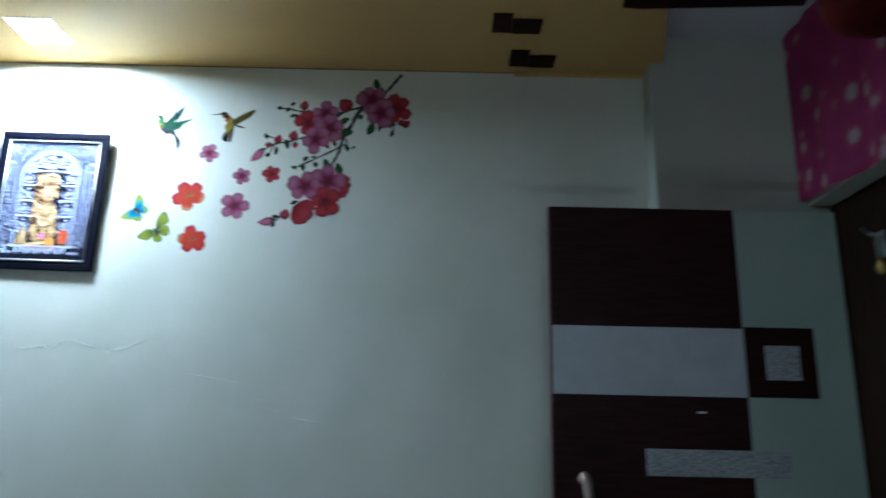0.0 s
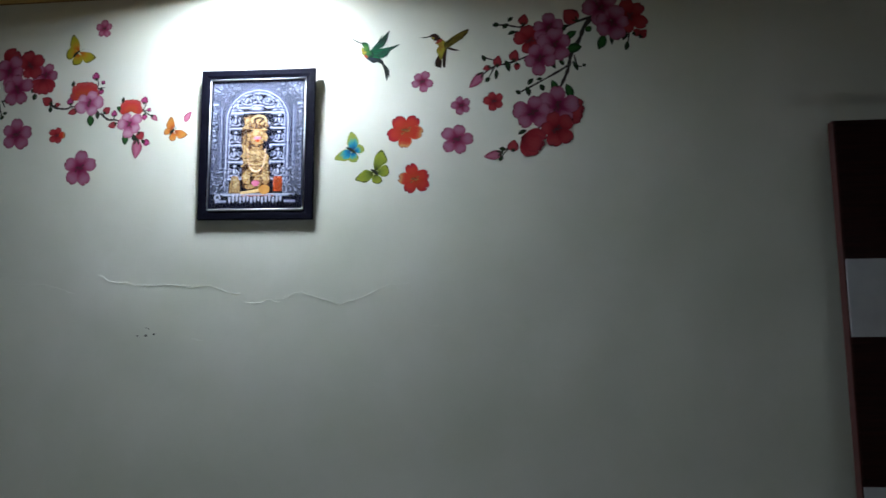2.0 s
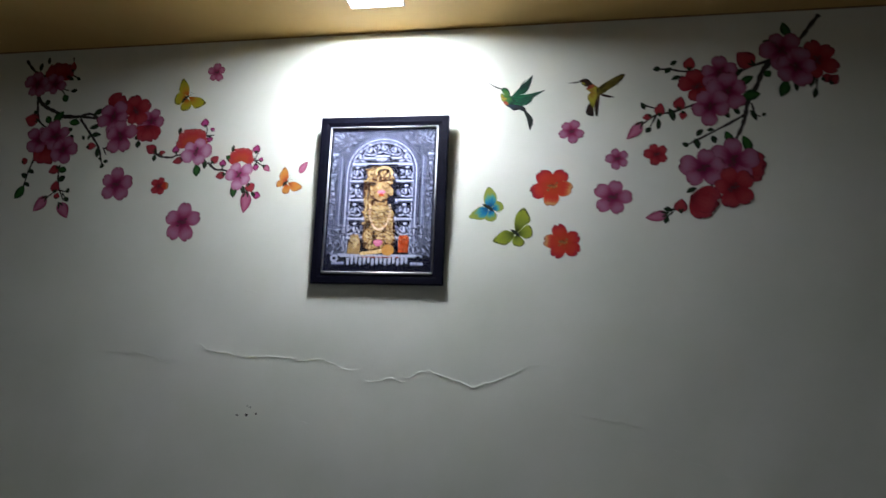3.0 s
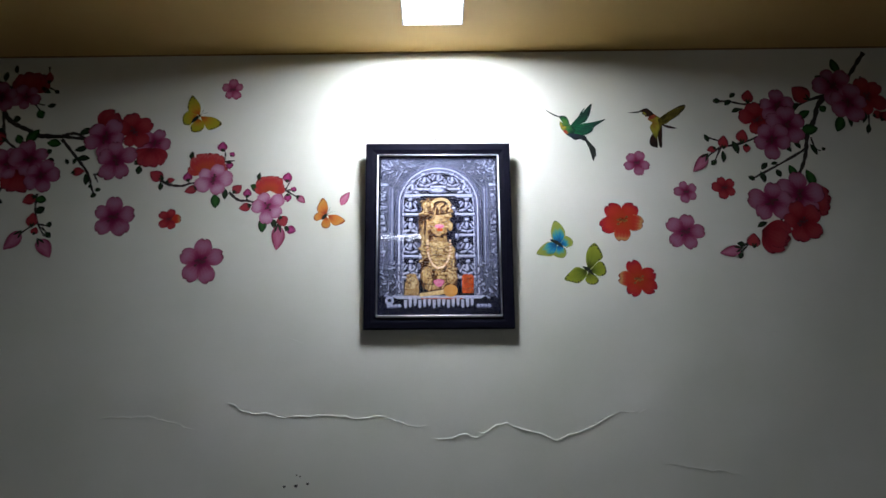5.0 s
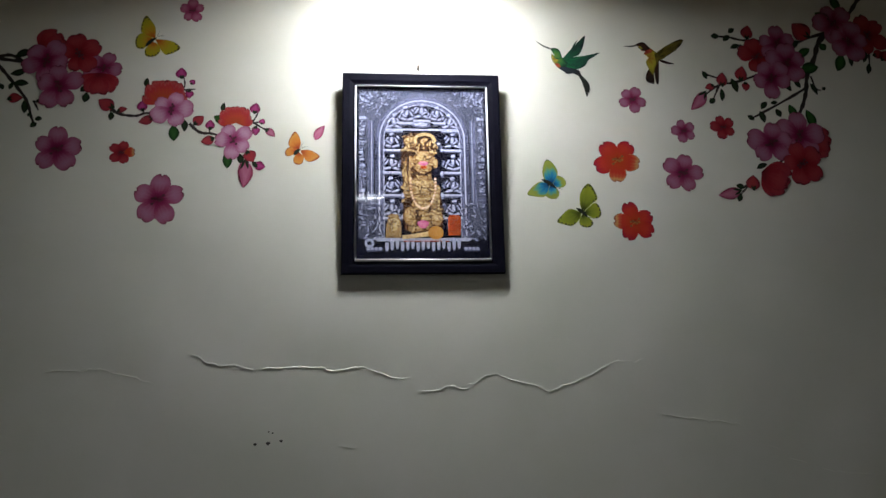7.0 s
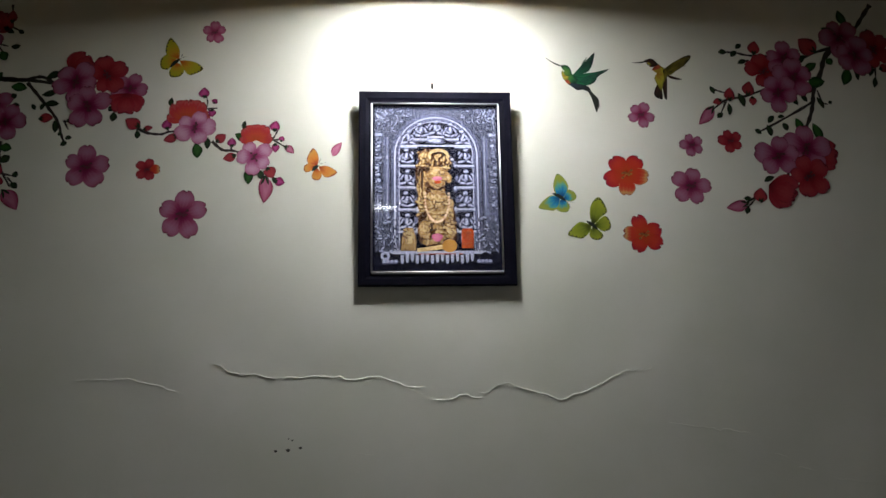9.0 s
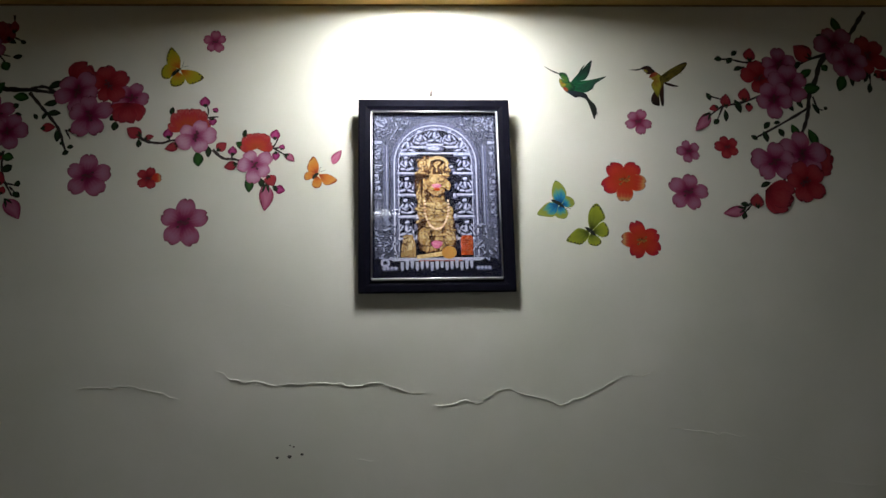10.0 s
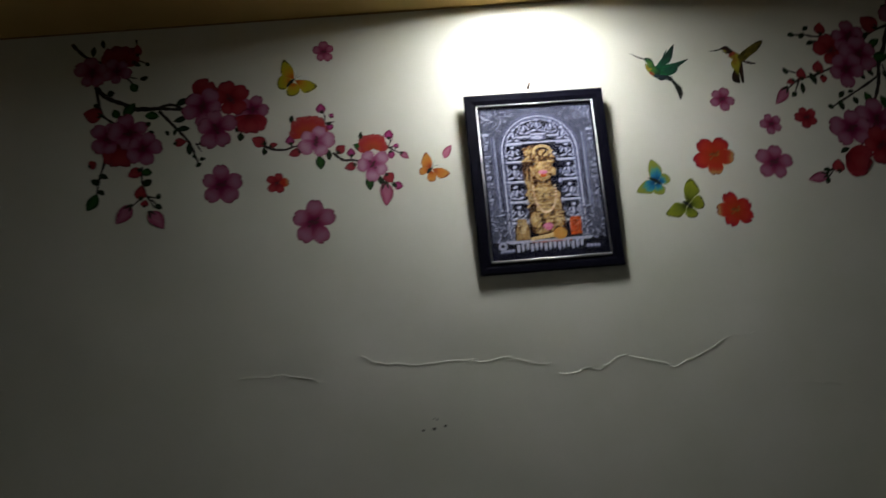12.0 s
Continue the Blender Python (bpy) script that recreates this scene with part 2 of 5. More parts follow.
# picture print
NAVY = surface("print_navy", (0.002, 0.0025, 0.010), (0.009, 0.010, 0.028), 60.0, 0.6, spec=0.06, sharp=0.10)
CARVED = surface("print_carving", (0.040, 0.045, 0.095), (0.22, 0.235, 0.37), 260.0, 0.6, spec=0.06, sharp=0.125)
STONE_SHADE = surface("print_stone_shade", (0.008, 0.010, 0.028), (0.17, 0.185, 0.27), 300.0, 0.6, spec=0.06, sharp=0.13, stretch=(1.0, 1.0, 0.55))
CARVED_PALE = surface("print_carving_pale", (0.34, 0.36, 0.52), (0.66, 0.68, 0.86), 240.0, 0.6, spec=0.06, sharp=0.15)
GOLD_DARK = surface("print_gold_shade", (0.030, 0.012, 0.008), (0.14, 0.055, 0.020), 150.0, 0.6, spec=0.06, sharp=0.10)
GOLD_PRINT = surface("print_gold", (0.25, 0.125, 0.048), (0.58, 0.385, 0.165), 300.0, 0.6, spec=0.06, sharp=0.12)
GOLD_PALE = surface("print_gold_pale", (0.44, 0.29, 0.12), (0.78, 0.61, 0.34), 320.0, 0.6, spec=0.06, sharp=0.14)
GOLD_BALL = surface("print_gold_ball", (0.46, 0.22, 0.05), (0.60, 0.33, 0.09), 40.0, 0.6, spec=0.06)
ORANGE_PRINT = surface("print_orange", (0.42, 0.05, 0.012), (0.62, 0.12, 0.03), 150.0, 0.6, spec=0.06, sharp=0.10)
PINK_PRINT = surface("print_pink", (0.60, 0.12, 0.30), (0.75, 0.30, 0.45), 90.0, 0.6, spec=0.06, sharp=0.10)
GARLAND = surface("print_garland", (0.55, 0.30, 0.20), (0.85, 0.70, 0.55), 160.0, 0.6, spec=0.06, sharp=0.10)
GLASS, _n, _l, _b = material("picture_glass")
_b.inputs["Transmission Weight"].default_value, _b.inputs["Roughness"].default_value, _b.inputs["IOR"].default_value = 1.0, 0.03, 1.45

_f = noise_tex(_n, _l, 70.0, 3.0, stretch=(0.35, 1.0, 1.0))
_p = _n.new("ShaderNodeBump")
_p.inputs["Strength"].default_value, _p.inputs["Distance"].default_value = 0.075, 0.0004
_l.new(_f.outputs["Fac"], _p.inputs["Height"])
_l.new(_p.outputs["Normal"], _b.inputs["Normal"])

# pink floral cloth: pale blossoms scattered on magenta
CLOTH, _n, _l, _b = material("pink_floral_cloth")
_tc = _n.new("ShaderNodeTexCoord")
_v = _n.new("ShaderNodeTexVoronoi")
_v.inputs["Scale"].default_value = 11.0
_l.new(_tc.outputs["Object"], _v.inputs["Vector"])
_w = _n.new("ShaderNodeTexNoise")
_w.inputs["Scale"].default_value = 45.0
_l.new(_tc.outputs["Object"], _w.inputs["Vector"])
_a = _n.new("ShaderNodeMath")
_a.operation = "MULTIPLY_ADD"
_l.new(_w.outputs["Fac"], _a.inputs[0])
_a.inputs[1].default_value = 0.22
_l.new(_v.outputs["Distance"], _a.inputs[2])
_r = ramp(_n, [(0.32, (0.78, 0.58, 0.66)), (0.40, (0.66, 0.18, 0.33)), (0.5, (0.60, 0.070, 0.24)), (0.8, (0.54, 0.06, 0.25))])
_l.new(_a.outputs["Value"], _r.inputs["Fac"])
_l.new(_r.outputs["Color"], _b.inputs["Base Color"])
_b.inputs["Roughness"].default_value = 0.8


# ---- builders ----
def thing(name, label, category, group="", kind="", at=(0, 0, 0)):
    ob = new(name)
    ob.location = at
    return tagged(ob, label, category, group, kind)


def to_object(name, bm, mat, parent=None, label=""):
    me = bpy.data.meshes.new(name)
    bm.normal_update()
    bm.to_mesh(me)
    bm.free()
    me.materials.append(mat)
    ob = new(name, me)
    if parent:
        ob.parent = parent
    return tagged(ob, label)


part = to_object


def box(bm, x0, x1, y0, y1, z0, z1, bevel=0.0):
    vs = [bm.verts.new((x, y, z)) for z in (z0, z1) for y in (y0, y1) for x in (x0, x1)]
    fs = [bm.faces.new([vs[i] for i in q]) for q in ((0, 2, 3, 1), (4, 5, 7, 6), (0, 1, 5, 4), (2, 6, 7, 3), (0, 4, 6, 2), (1, 3, 7, 5))]
    if bevel:
        edges = list({e for f in fs for e in f.edges})
        bmesh.ops.bevel(bm, geom=edges, offset=bevel, segments=2, affect="EDGES", profile=0.5)
    return bm


def block(name, x0, x1, y0, y1, z0, z1, mat, parent=None, bevel=0.0, label=""):
    return to_object(name, box(bmesh.new(), x0, x1, y0, y1, z0, z1, bevel), mat, parent, label)


def prism(name, outline, z0, z1, mat, parent=None):
    """An upright slab over an outline in x and y."""
    bm = bmesh.new()
    low = [bm.verts.new((x, y, z0)) for x, y in outline]
    high = [bm.verts.new((x, y, z1)) for x, y in outline]
    bm.faces.new(low)
    bm.faces.new(high[::-1])
    n = len(outline)
    for i in range(n):
        bm.faces.new((low[i], high[i], high[(i + 1) % n], low[(i + 1) % n]))
    bmesh.ops.recalc_face_normals(bm, faces=bm.faces)
    return to_object(name, bm, mat, parent)


def tube(bm, path, radius, sides=10):
    """A round bar along a list of points."""
    rings = []
    path = [Vector(p) for p in path]
    for i, p in enumerate(path):
        d = (path[min(i + 1, len(path) - 1)] - path[max(i - 1, 0)]).normalized()
        side = d.orthogonal().normalized() if i == 0 else (side - d * side.dot(d)).normalized()
        up = d.cross(side)
        r = radius[i] if isinstance(radius, (list, tuple)) else radius
        rings.append([bm.verts.new(p + (side * math.cos(a) + up * math.sin(a)) * r) for a in (2 * math.pi * k / sides for k in range(sides))])
    for a, b in zip(rings, rings[1:]):
        for k in range(sides):
            bm.faces.new((a[k], a[(k + 1) % sides], b[(k + 1) % sides], b[k])).smooth = True
    bm.faces.new(rings[0][::-1])
    bm.faces.new(rings[-1])
    return bm


def lathe(bm, profile, cx, cy, sides=32):
    """A turned shape round an upright axis: profile of (radius, z)."""
    rings = [[bm.verts.new((cx + r * math.cos(2 * math.pi * k / sides), cy + r * math.sin(2 * math.pi * k / sides), z)) for k in range(sides)] for r, z in profile]
    for a, b in zip(rings, rings[1:]):
        for k in range(sides):
            bm.faces.new((a[k], a[(k + 1) % sides], b[(k + 1) % sides], b[k])).smooth = True
    bm.faces.new(rings[0][::-1])
    bm.faces.new(rings[-1])
    bmesh.ops.recalc_face_normals(bm, faces=bm.faces)
    return bm


# ---- the room ----
wall_north = block("wall_north", LEFT, RIGHT + 0.9, 0.0, 0.15, 0.0, CEIL, WALL)
tagged(wall_north, "off-white painted wall with blistered paint cracks and floral stickers", "wall", kind="structure")
wall_column = block("wall_column", COLUMN_X, RIGHT, COLUMN_Y, 0.0, 0.0, CEIL, WALL_DARKER, bevel=0.004)
tagged(wall_column, "shallow pilaster behind the open door, darker than the wall", "wall", kind="structure")
tagged(block("wall_west", LEFT - 0.15, LEFT, BACK, 0.15, 0.0, CEIL, WALL_LOW_BOUNCE), "plain unseen wall in a darkened colour", "wall", kind="structure")
tagged(block("wall_south", LEFT - 0.15, RIGHT + 0.9, BACK - 0.15, BACK, 0.0, CEIL, WALL_LOW_BOUNCE), "plain unseen wall in a darkened colour", "wall", kind="structure")
tagged(block("wall_east", RIGHT + 0.75, RIGHT + 0.9, BACK, 0.0, 0.0, CEIL, WALL_DARKER), "plain unseen wall in a darkened colour", "wall", kind="structure")
tagged(block("floor", LEFT - 0.15, RIGHT + 0.9, BACK - 0.15, 0.15, -0.1, 0.0, TILE_LOW_BOUNCE), "tiled floor out of view, in a darkened colour", "floor", kind="structure")
tagged(block("ceiling", LEFT - 0.15, RIGHT + 0.9, BACK - 0.15, 0.15, CEIL, CEIL + 0.12, CEILING), "white painted ceiling above the dropped border", "ceiling", kind="structure")
LX, LY, LS = 0.0, -0.215, 0.078      # lamp opening
# dropped ochre border, with the opening for the lamp left free
soffit = tagged(new("ceiling_soffit"), "ochre-yellow painted dropped ceiling border along the wall", "ceiling", kind="structure")
END = [(2.14, 0.0), (2.105, -0.12), (2.06, -0.30), (2.005, -0.50), (1.93, -0.80)]
bm = bmesh.new()
x0, x1, y0, y1 = LX - LS, LX + LS, LY - LS, LY + LS
box(bm, LEFT, x0, -0.80, 0.0, SOFFIT, CEIL - 0.002)
box(bm, x0, x1, y1, 0.0, SOFFIT, CEIL - 0.002)
box(bm, x0, x1, -0.80, y0, SOFFIT, CEIL - 0.002)
to_object("border", bm, YELLOW, soffit)
prism("border_end", [(x1, 0.0), (x1, -0.80)] + END[::-1], SOFFIT, CEIL - 0.002, YELLOW, soffit)
bm = bmesh.new()
box(bm, LEFT, COLUMN_X, -0.004, 0.0, SOFFIT - 0.003, SOFFIT)
to_object("shadow_gap_bead", bm, surface("ceiling_joint_filler", (0.20, 0.13, 0.05), (0.34, 0.22, 0.09), 30.0, 0.7), soffit)
bm = bmesh.new()
box(bm, 1.60, COLUMN_X, -0.020, 0.0, SOFFIT - 0.014, SOFFIT)
to_object("lip", bm, YELLOW, soffit)


RECESS = 0.0050


def downlight(x, y, z, half, deep, mat, label):
    """A recessed lamp, half wide and deep to each side: bright diffuser in a thin metal rim."""
    t = thing("ceiling_downlight", label, "lamp", "ceiling downlights", at=(x, y, z))
    h, d = half, deep
    bm = bmesh.new()
    box(bm, -h + 0.006, h - 0.006, -d + 0.006, d - 0.006, RECESS + 0.004, RECESS + 0.010)
    part("diffuser", bm, mat, t, "bright cool-white diffuser")
    if mat is DIFFUSER:
        part("chip", box(bmesh.new(), -0.026, 0.026, -0.026, 0.026, RECESS - 0.0005, RECESS + 0.003), CHIP, t, "glaring white chip")
    else:
        part("strip", box(bmesh.new(), -h + 0.008, h - 0.008, -0.020, 0.020, RECESS - 0.0005, RECESS + 0.003), STRIP, t, "glaring white strip")
    for x0, x1, y0, y1 in ((-h + 0.0005, h - 0.0005, -d + 0.0005, -d + 0.005), (-h + 0.0005, h - 0.0005, d - 0.005, d - 0.0005), (-h + 0.0005, -h + 0.005, -d + 0.005, d - 0.005), (h - 0.005, h - 0.0005, -d + 0.005, d - 0.005)):
        part("rim", box(bmesh.new(), x0, x1, y0, y1, -0.003, RECESS + 0.012, 0.001), HOUSING, t)
    return t


downlight(LX, LY, SOFFIT - 0.001, LS, LS, DIFFUSER, "glowing square LED downlight recessed in the ochre ceiling border")
downlight(-0.20, -2.90, CEIL - RECESS - 0.014, 0.135, 0.075, DIFFUSER_ROOM, "short white LED batten light on the white ceiling")

# tube light on the wall opposite, whose light throws the fan blade's soft shadow
tube_light = thing("tube_light", "white batten tube light mounted on the opposite wall", "lamp", at=(1.95, BACK, 1.99))
part("batten", box(bmesh.new(), -0.58, 0.58, 0.0, 0.035, -0.022, 0.022, 0.004), HOUSING, tube_light)
for s in (-1, 1):
    part("end_cap", box(bmesh.new(), s * 0.568 - 0.012, s * 0.568 + 0.012, 0.0355, 0.075, -0.016, 0.016, 0.003), HOUSING, tube_light)
bm = bmesh.new()
tube(bm, [(-0.555, 0.056, 0), (0.555, 0.056, 0)], 0.014, 12)
part("tube", bm, DIFFUSER_SIDE, tube_light, "glowing cool-white tube")

# two painted hooks under the border
for x0, x1, y0, y1, x2, y2 in ((1.500, 1.562, -0.376, -0.273, 1.657, -0.350), (1.576, 1.640, -0.162, -0.058, 1.732, -0.131)):
    t = thing("ceiling_hook", "dark maroon metal bracket screwed under the ochre ceiling", "bracket", "ceiling brackets", at=(x0, y1, SOFFIT))
    part("plate", box(bmesh.new(), 0.0, x1 - x0, y0 - y1, 0.0, -0.008, 0.0, 0.002), BROWN_PAINT, t)
    part("arm", box(bmesh.new(), x1 - x0 + 0.0005, x2 - x0, y2 - y1, 0.0, -0.011, -0.001, 0.003), BROWN_PAINT, t)

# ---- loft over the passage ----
tagged(block("loft_slab", 2.56, RIGHT + 0.75, -2.2, -0.092, 2.085, 2.125, WALL_DARKER, bevel=0.003), "plain loft shelf over the doorway", "shelf", kind="structure")
bm = bmesh.new()
rows, cols = 18, 90
grid = []
for j in range(rows + 1):
    v = j / rows
    row = []
    for i in range(cols + 1):
        u = i / cols
        y = -0.096 - 1.9 * u
        z = 2.10 - 0.05 * min(1.0, u * 3) + (2.70 - 2.10 + 0.05 * min(1.0, u * 3)) * v
        x = 2.532 + 0.008 * math.sin(u * 41) * (1.1 - v) + 0.004 * math.sin(u * 97 + v * 2)
        row.append(bm.verts.new((x, y, z)))
    grid.append(row)
for a, b in zip(grid, grid[1:]):
    for i in range(cols):
        bm.faces.new((a[i], a[i + 1], b[i + 1], b[i])).smooth = True
bmesh.ops.solidify(bm, geom=bm.faces[:], thickness=0.003)
cloth = thing("loft_curtain", "magenta cotton curtain with pale blossoms closing the loft", "curtain")
part("cloth", bm, CLOTH, cloth)
bm = bmesh.new()
tube(bm, [(2.545, -0.094, 2.692), (2.545, -2.0, 2.692)], 0.006)
part("rod", bm, STEEL, cloth)

# ---- doorway lining of dark wood and the open door ----
lining = tagged(new("door_frame"), "dark stained wooden door frame under the loft", "door frame", kind="structure")
part("jamb", box(bmesh.new(), RIGHT, RIGHT + 0.75, -0.80, -0.092, 0.0, 2.083, 0.003), DARK_WOOD, lining)
part("head", box(bmesh.new(), RIGHT, RIGHT + 0.12, -1.70, -0.80, 2.0, 2.083, 0.003), DARK_WOOD, lining)
part("jamb", box(bmesh.new(), RIGHT, RIGHT + 0.75, -2.2, -1.70, 0.0, 2.083, 0.003), DARK_WOOD, lining)
part("panel", box(bmesh.new(), RIGHT + 0.10, RIGHT + 0.14, -1.70, -0.80, 0.0, 2.0), DARK_WOOD, lining)

DY = -0.130
door = thing("door_leaf", "open dark brown flush door with white and speckled laminate inlays", "door", at=(0, 0, 0))
part("leaf", box(bmesh.new(), 1.700, 2.622, DY + 0.002, DY + 0.034, 0.012, 2.056, 0.002), DARK_LAM, door)


part("edge_band", box(bmesh.new(), 1.6975, 1.6995, DY + 0.001, DY + 0.035, 0.012, 2.056, 0.0005), EDGE_BAND, door, "red-brown edge band")


def inlay(name, x0, x1, z0, z1, mat, proud, label=""):
    part(name, box(bmesh.new(), x0, x1, DY - proud, DY + 0.001, z0, z1, 0.0006), mat, door, label)


inlay("dark_panel", 1.702, 2.291, 1.669, 2.054, DARK_LAM, 0.002, "glossy dark brown laminate")
inlay("white_band", 1.702, 2.291, 1.459, 1.668, WHITE_LAM, 0.002, "white laminate band")
inlay("dark_panel", 1.702, 2.291, 1.074, 1.458, DARK_LAM, 0.002)
inlay("white_band", 1.702, 2.291, 0.864, 1.073, WHITE_LAM, 0.002)
inlay("dark_panel", 1.702, 2.291, 0.016, 0.863, DARK_LAM, 0.002)
inlay("pale_panel", 2.292, 2.620, 0.016, 2.054, PALE_LAM, 0.002, "pale green laminate strip")
inlay("dark_square", 2.294, 2.509, 1.460, 1.674, DARK_LAM, 0.0035)
inlay("speckled_square", 2.353, 2.459, 1.513, 1.618, GLITTER, 0.005, "silver speckled square")
inlay("speckled_strip", 1.974, 2.400, 1.227, 1.304, GLITTER, 0.005, "silver speckled strip")
bm = bmesh.new()
hp = [(1.782, DY - 0.004, 1.212), (1.783, DY - 0.034, 1.222), (1.789, DY - 0.042, 1.205), (1.797, DY - 0.042, 1.12), (1.803, DY - 0.042, 0.98), (1.800, DY - 0.040, 0.93), (1.800, DY - 0.004, 0.92)]
tube(bm, hp, [0.013, 0.015, 0.015, 0.011, 0.011, 0.013, 0.012], 14)
part("handle", bm, HANDLE, door, "pale brushed pull handle")
bm = bmesh.new()
box(bm, 2.135, 2.160, DY - 0.006, DY - 0.001, 1.409, 1.415, 0.001)
part("keyhole_mark", bm, STEEL_BRIGHT, door)
for hz in (0.3, 1.05, 1.8):
    bm = bmesh.new()
    tube(bm, [(2.625, DY + 0.002, hz - 0.05), (2.625, DY + 0.002, hz + 0.05)], 0.004)
    part("hinge", bm, DARK_WOOD, door)

# latch on the frame
latch = thing("door_latch", "steel and brass latch fixed to the dark door frame", "latch", at=(RIGHT, -0.31, 1.90))
bm = bmesh.new()
tube(bm, [(-0.006, 0.045, 0.062), (-0.012, 0.0, 0.03), (-0.012, -0.06, 0.005)], 0.006)
part("bolt", bm, STEEL, latch)
part("plate", box(bmesh.new(), -0.006, 0.0, -0.05, -0.005, -0.05, 0.03, 0.002), STEEL, latch)
part("knob", lathe(bmesh.new(), [(0.004, -0.10), (0.012, -0.092), (0.014, -0.075), (0.008, -0.06), (0.005, -0.05)], -0.012, -0.03, 14), BRASS, latch, "brass knob")

# ---- ceiling fan ----
FX, FY, FZ = 2.14, -1.245, 2.05
fan = thing("ceiling_fan", "maroon ceiling fan with dark brown blades hanging from the ceiling", "fan", at=(FX, FY, FZ))
part("motor", lathe(bmesh.new(), [(0.02, -0.002), (0.07, 0.0), (0.105, 0.012), (0.118, 0.04), (0.118, 0.075), (0.10, 0.10), (0.04, 0.112)], 0, 0), MAROON, fan, "maroon enamelled motor housing")
bm = bmesh.new()
tube(bm, [(0, 0, 0.11), (0, 0, CEIL - FZ)], 0.012, 14)
part("rod", bm, MAROON, fan)
part("canopy", lathe(bmesh.new(), [(0.015, CEIL - FZ - 0.10), (0.05, CEIL - FZ - 0.06), (0.065, CEIL - FZ - 0.002)], 0, 0), MAROON, fan)
for k in range(2):
    a = math.pi - 0.07 + k * math.pi
    bm = bmesh.new()
    n = 10
    low = []
    for i in range(n + 1):
        s = i / n
        r = 0.13 + 0.33 * s
        w = 0.052 - (0.006 if i == n else 0)
        for side in (-1, 1):
            px, py, pz = r, side * w, 0.062 + side * 0.012
            low.append(bm.verts.new((px * math.cos(a) - py * math.sin(a), px * math.sin(a) + py * math.cos(a), pz)))
    for i in range(n):
        bm.faces.new((low[2 * i], low[2 * i + 1], low[2 * i + 3], low[2 * i + 2]))
    bmesh.ops.solidify(bm, geom=bm.faces[:], thickness=0.004)
    part("blade", bm, DARK_LAM, fan, "dark brown blade")

# ---- paint blisters and marks on the wall ----
def ridge(points, w=0.0013, h=0.0015):
    """A curled edge of blistered paint along the wall."""
    bm = bmesh.new()
    rnd = random.Random(len(points) * 7 + int(points[0][0] * 1000))
    fine = []
    for a, b in zip(points, points[1:]):
        k = max(2, int(math.dist(a, b) / 0.004))
        fine += [(a[0] + (b[0] - a[0]) * i / k, a[1] + (b[1] - a[1]) * i / k) for i in range(k)]
    fine.append(points[-1])
    rings, step, strong = [], 0.0, 1.0
    for i, (x, z) in enumerate(fine):
        taper = min(1.0, 0.15 + 0.25 * min(i, len(fine) - 1 - i))
        if i % 3 == 0:
            step = rnd.uniform(-0.0022, 0.0022)
            strong = rnd.uniform(0.35, 1.25)
        z += step + rnd.uniform(-0.0004, 0.0004)
        hh = h * taper * strong
        ww = w * taper * rnd.uniform(0.8, 1.2)
        rings.append([bm.verts.new(v) for v in ((x, 0.0005, z + ww * 1.6), (x, -hh * 0.5, z + ww * 0.6), (x, -hh, z - ww * 0.2), (x, -hh * 0.7, z - ww * 0.6), (x, 0.0005, z - ww * 0.75))])
    for a, b in zip(rings, rings[1:]):
        for k in range(4):
            bm.faces.new((a[k], a[k + 1], b[k + 1], b[k]))
    bmesh.ops.recalc_face_normals(bm, faces=bm.faces)
    part("paint_crack", bm, WALL, wall_north)


ridge([(-0.8090, 1.6400), (-0.7300, 1.6380), (-0.6960, 1.6420), (-0.6680, 1.6320), (-0.6180, 1.6210), (-0.6020, 1.6120), (-0.5790, 1.6050)], 0.0012, 0.0009)
ridge([(-0.5090, 1.6660), (-0.4900, 1.6640), (-0.4790, 1.6510), (-0.4560, 1.6450), (-0.4350, 1.6400), (-0.4140, 1.6420), (-0.3870, 1.6330), (-0.3710, 1.6290), (-0.3630, 1.6310)])
ridge([(-0.3570, 1.6330), (-0.3360, 1.6320), (-0.3110, 1.6320), (-0.2880, 1.6360), (-0.2610, 1.6320), (-0.2360, 1.6280), (-0.2270, 1.6310), (-0.2100, 1.6250), (-0.1760, 1.6260), (-0.1590, 1.6300), (-0.1430, 1.6310), (-0.1210, 1.6230), (-0.0960, 1.6160), (-0.0790, 1.6080), (-0.0530, 1.6020), (-0.0320, 1.6060)])
ridge([(-0.0180, 1.5800), (-0.0010, 1.5750), (0.0380, 1.5760), (0.0440, 1.5820), (0.0640, 1.5830), (0.0720, 1.5770), (0.1000, 1.5770)])
ridge([(0.0900, 1.5840), (0.1090, 1.5880), (0.1270, 1.5990), (0.1360, 1.6040), (0.1620, 1.6050), (0.1870, 1.5940), (0.2170, 1.5880), (0.2390, 1.5820), (0.2530, 1.5730), (0.2790, 1.5640), (0.2970, 1.5730), (0.3210, 1.5780), (0.3440, 1.5880), (0.3650, 1.5950), (0.3900, 1.6080), (0.4190, 1.6200)])
ridge([(0.4220, 1.6260), (0.4360, 1.6280), (0.4470, 1.6250), (0.4690, 1.6260)])
ridge([(0.4740, 1.6240), (0.4970, 1.6320)])
ridge([(0.5200, 1.5070), (0.5690, 1.4990), (0.6080, 1.4940), (0.6410, 1.4860), (0.6610, 1.4880), (0.6870, 1.4820), (0.7130, 1.4750)], 0.0012, 0.0009)
ridge([(0.7540, 1.4320), (0.7720, 1.4270), (0.7970, 1.4170)], 0.0012, 0.0009)
ridge([(0.8090, 1.4030), (0.8530, 1.3870)], 0.0012, 0.0009)
ridge([(0.8810, 1.3750), (0.9230, 1.3670), (1.0010, 1.3580)], 0.0012, 0.0009)
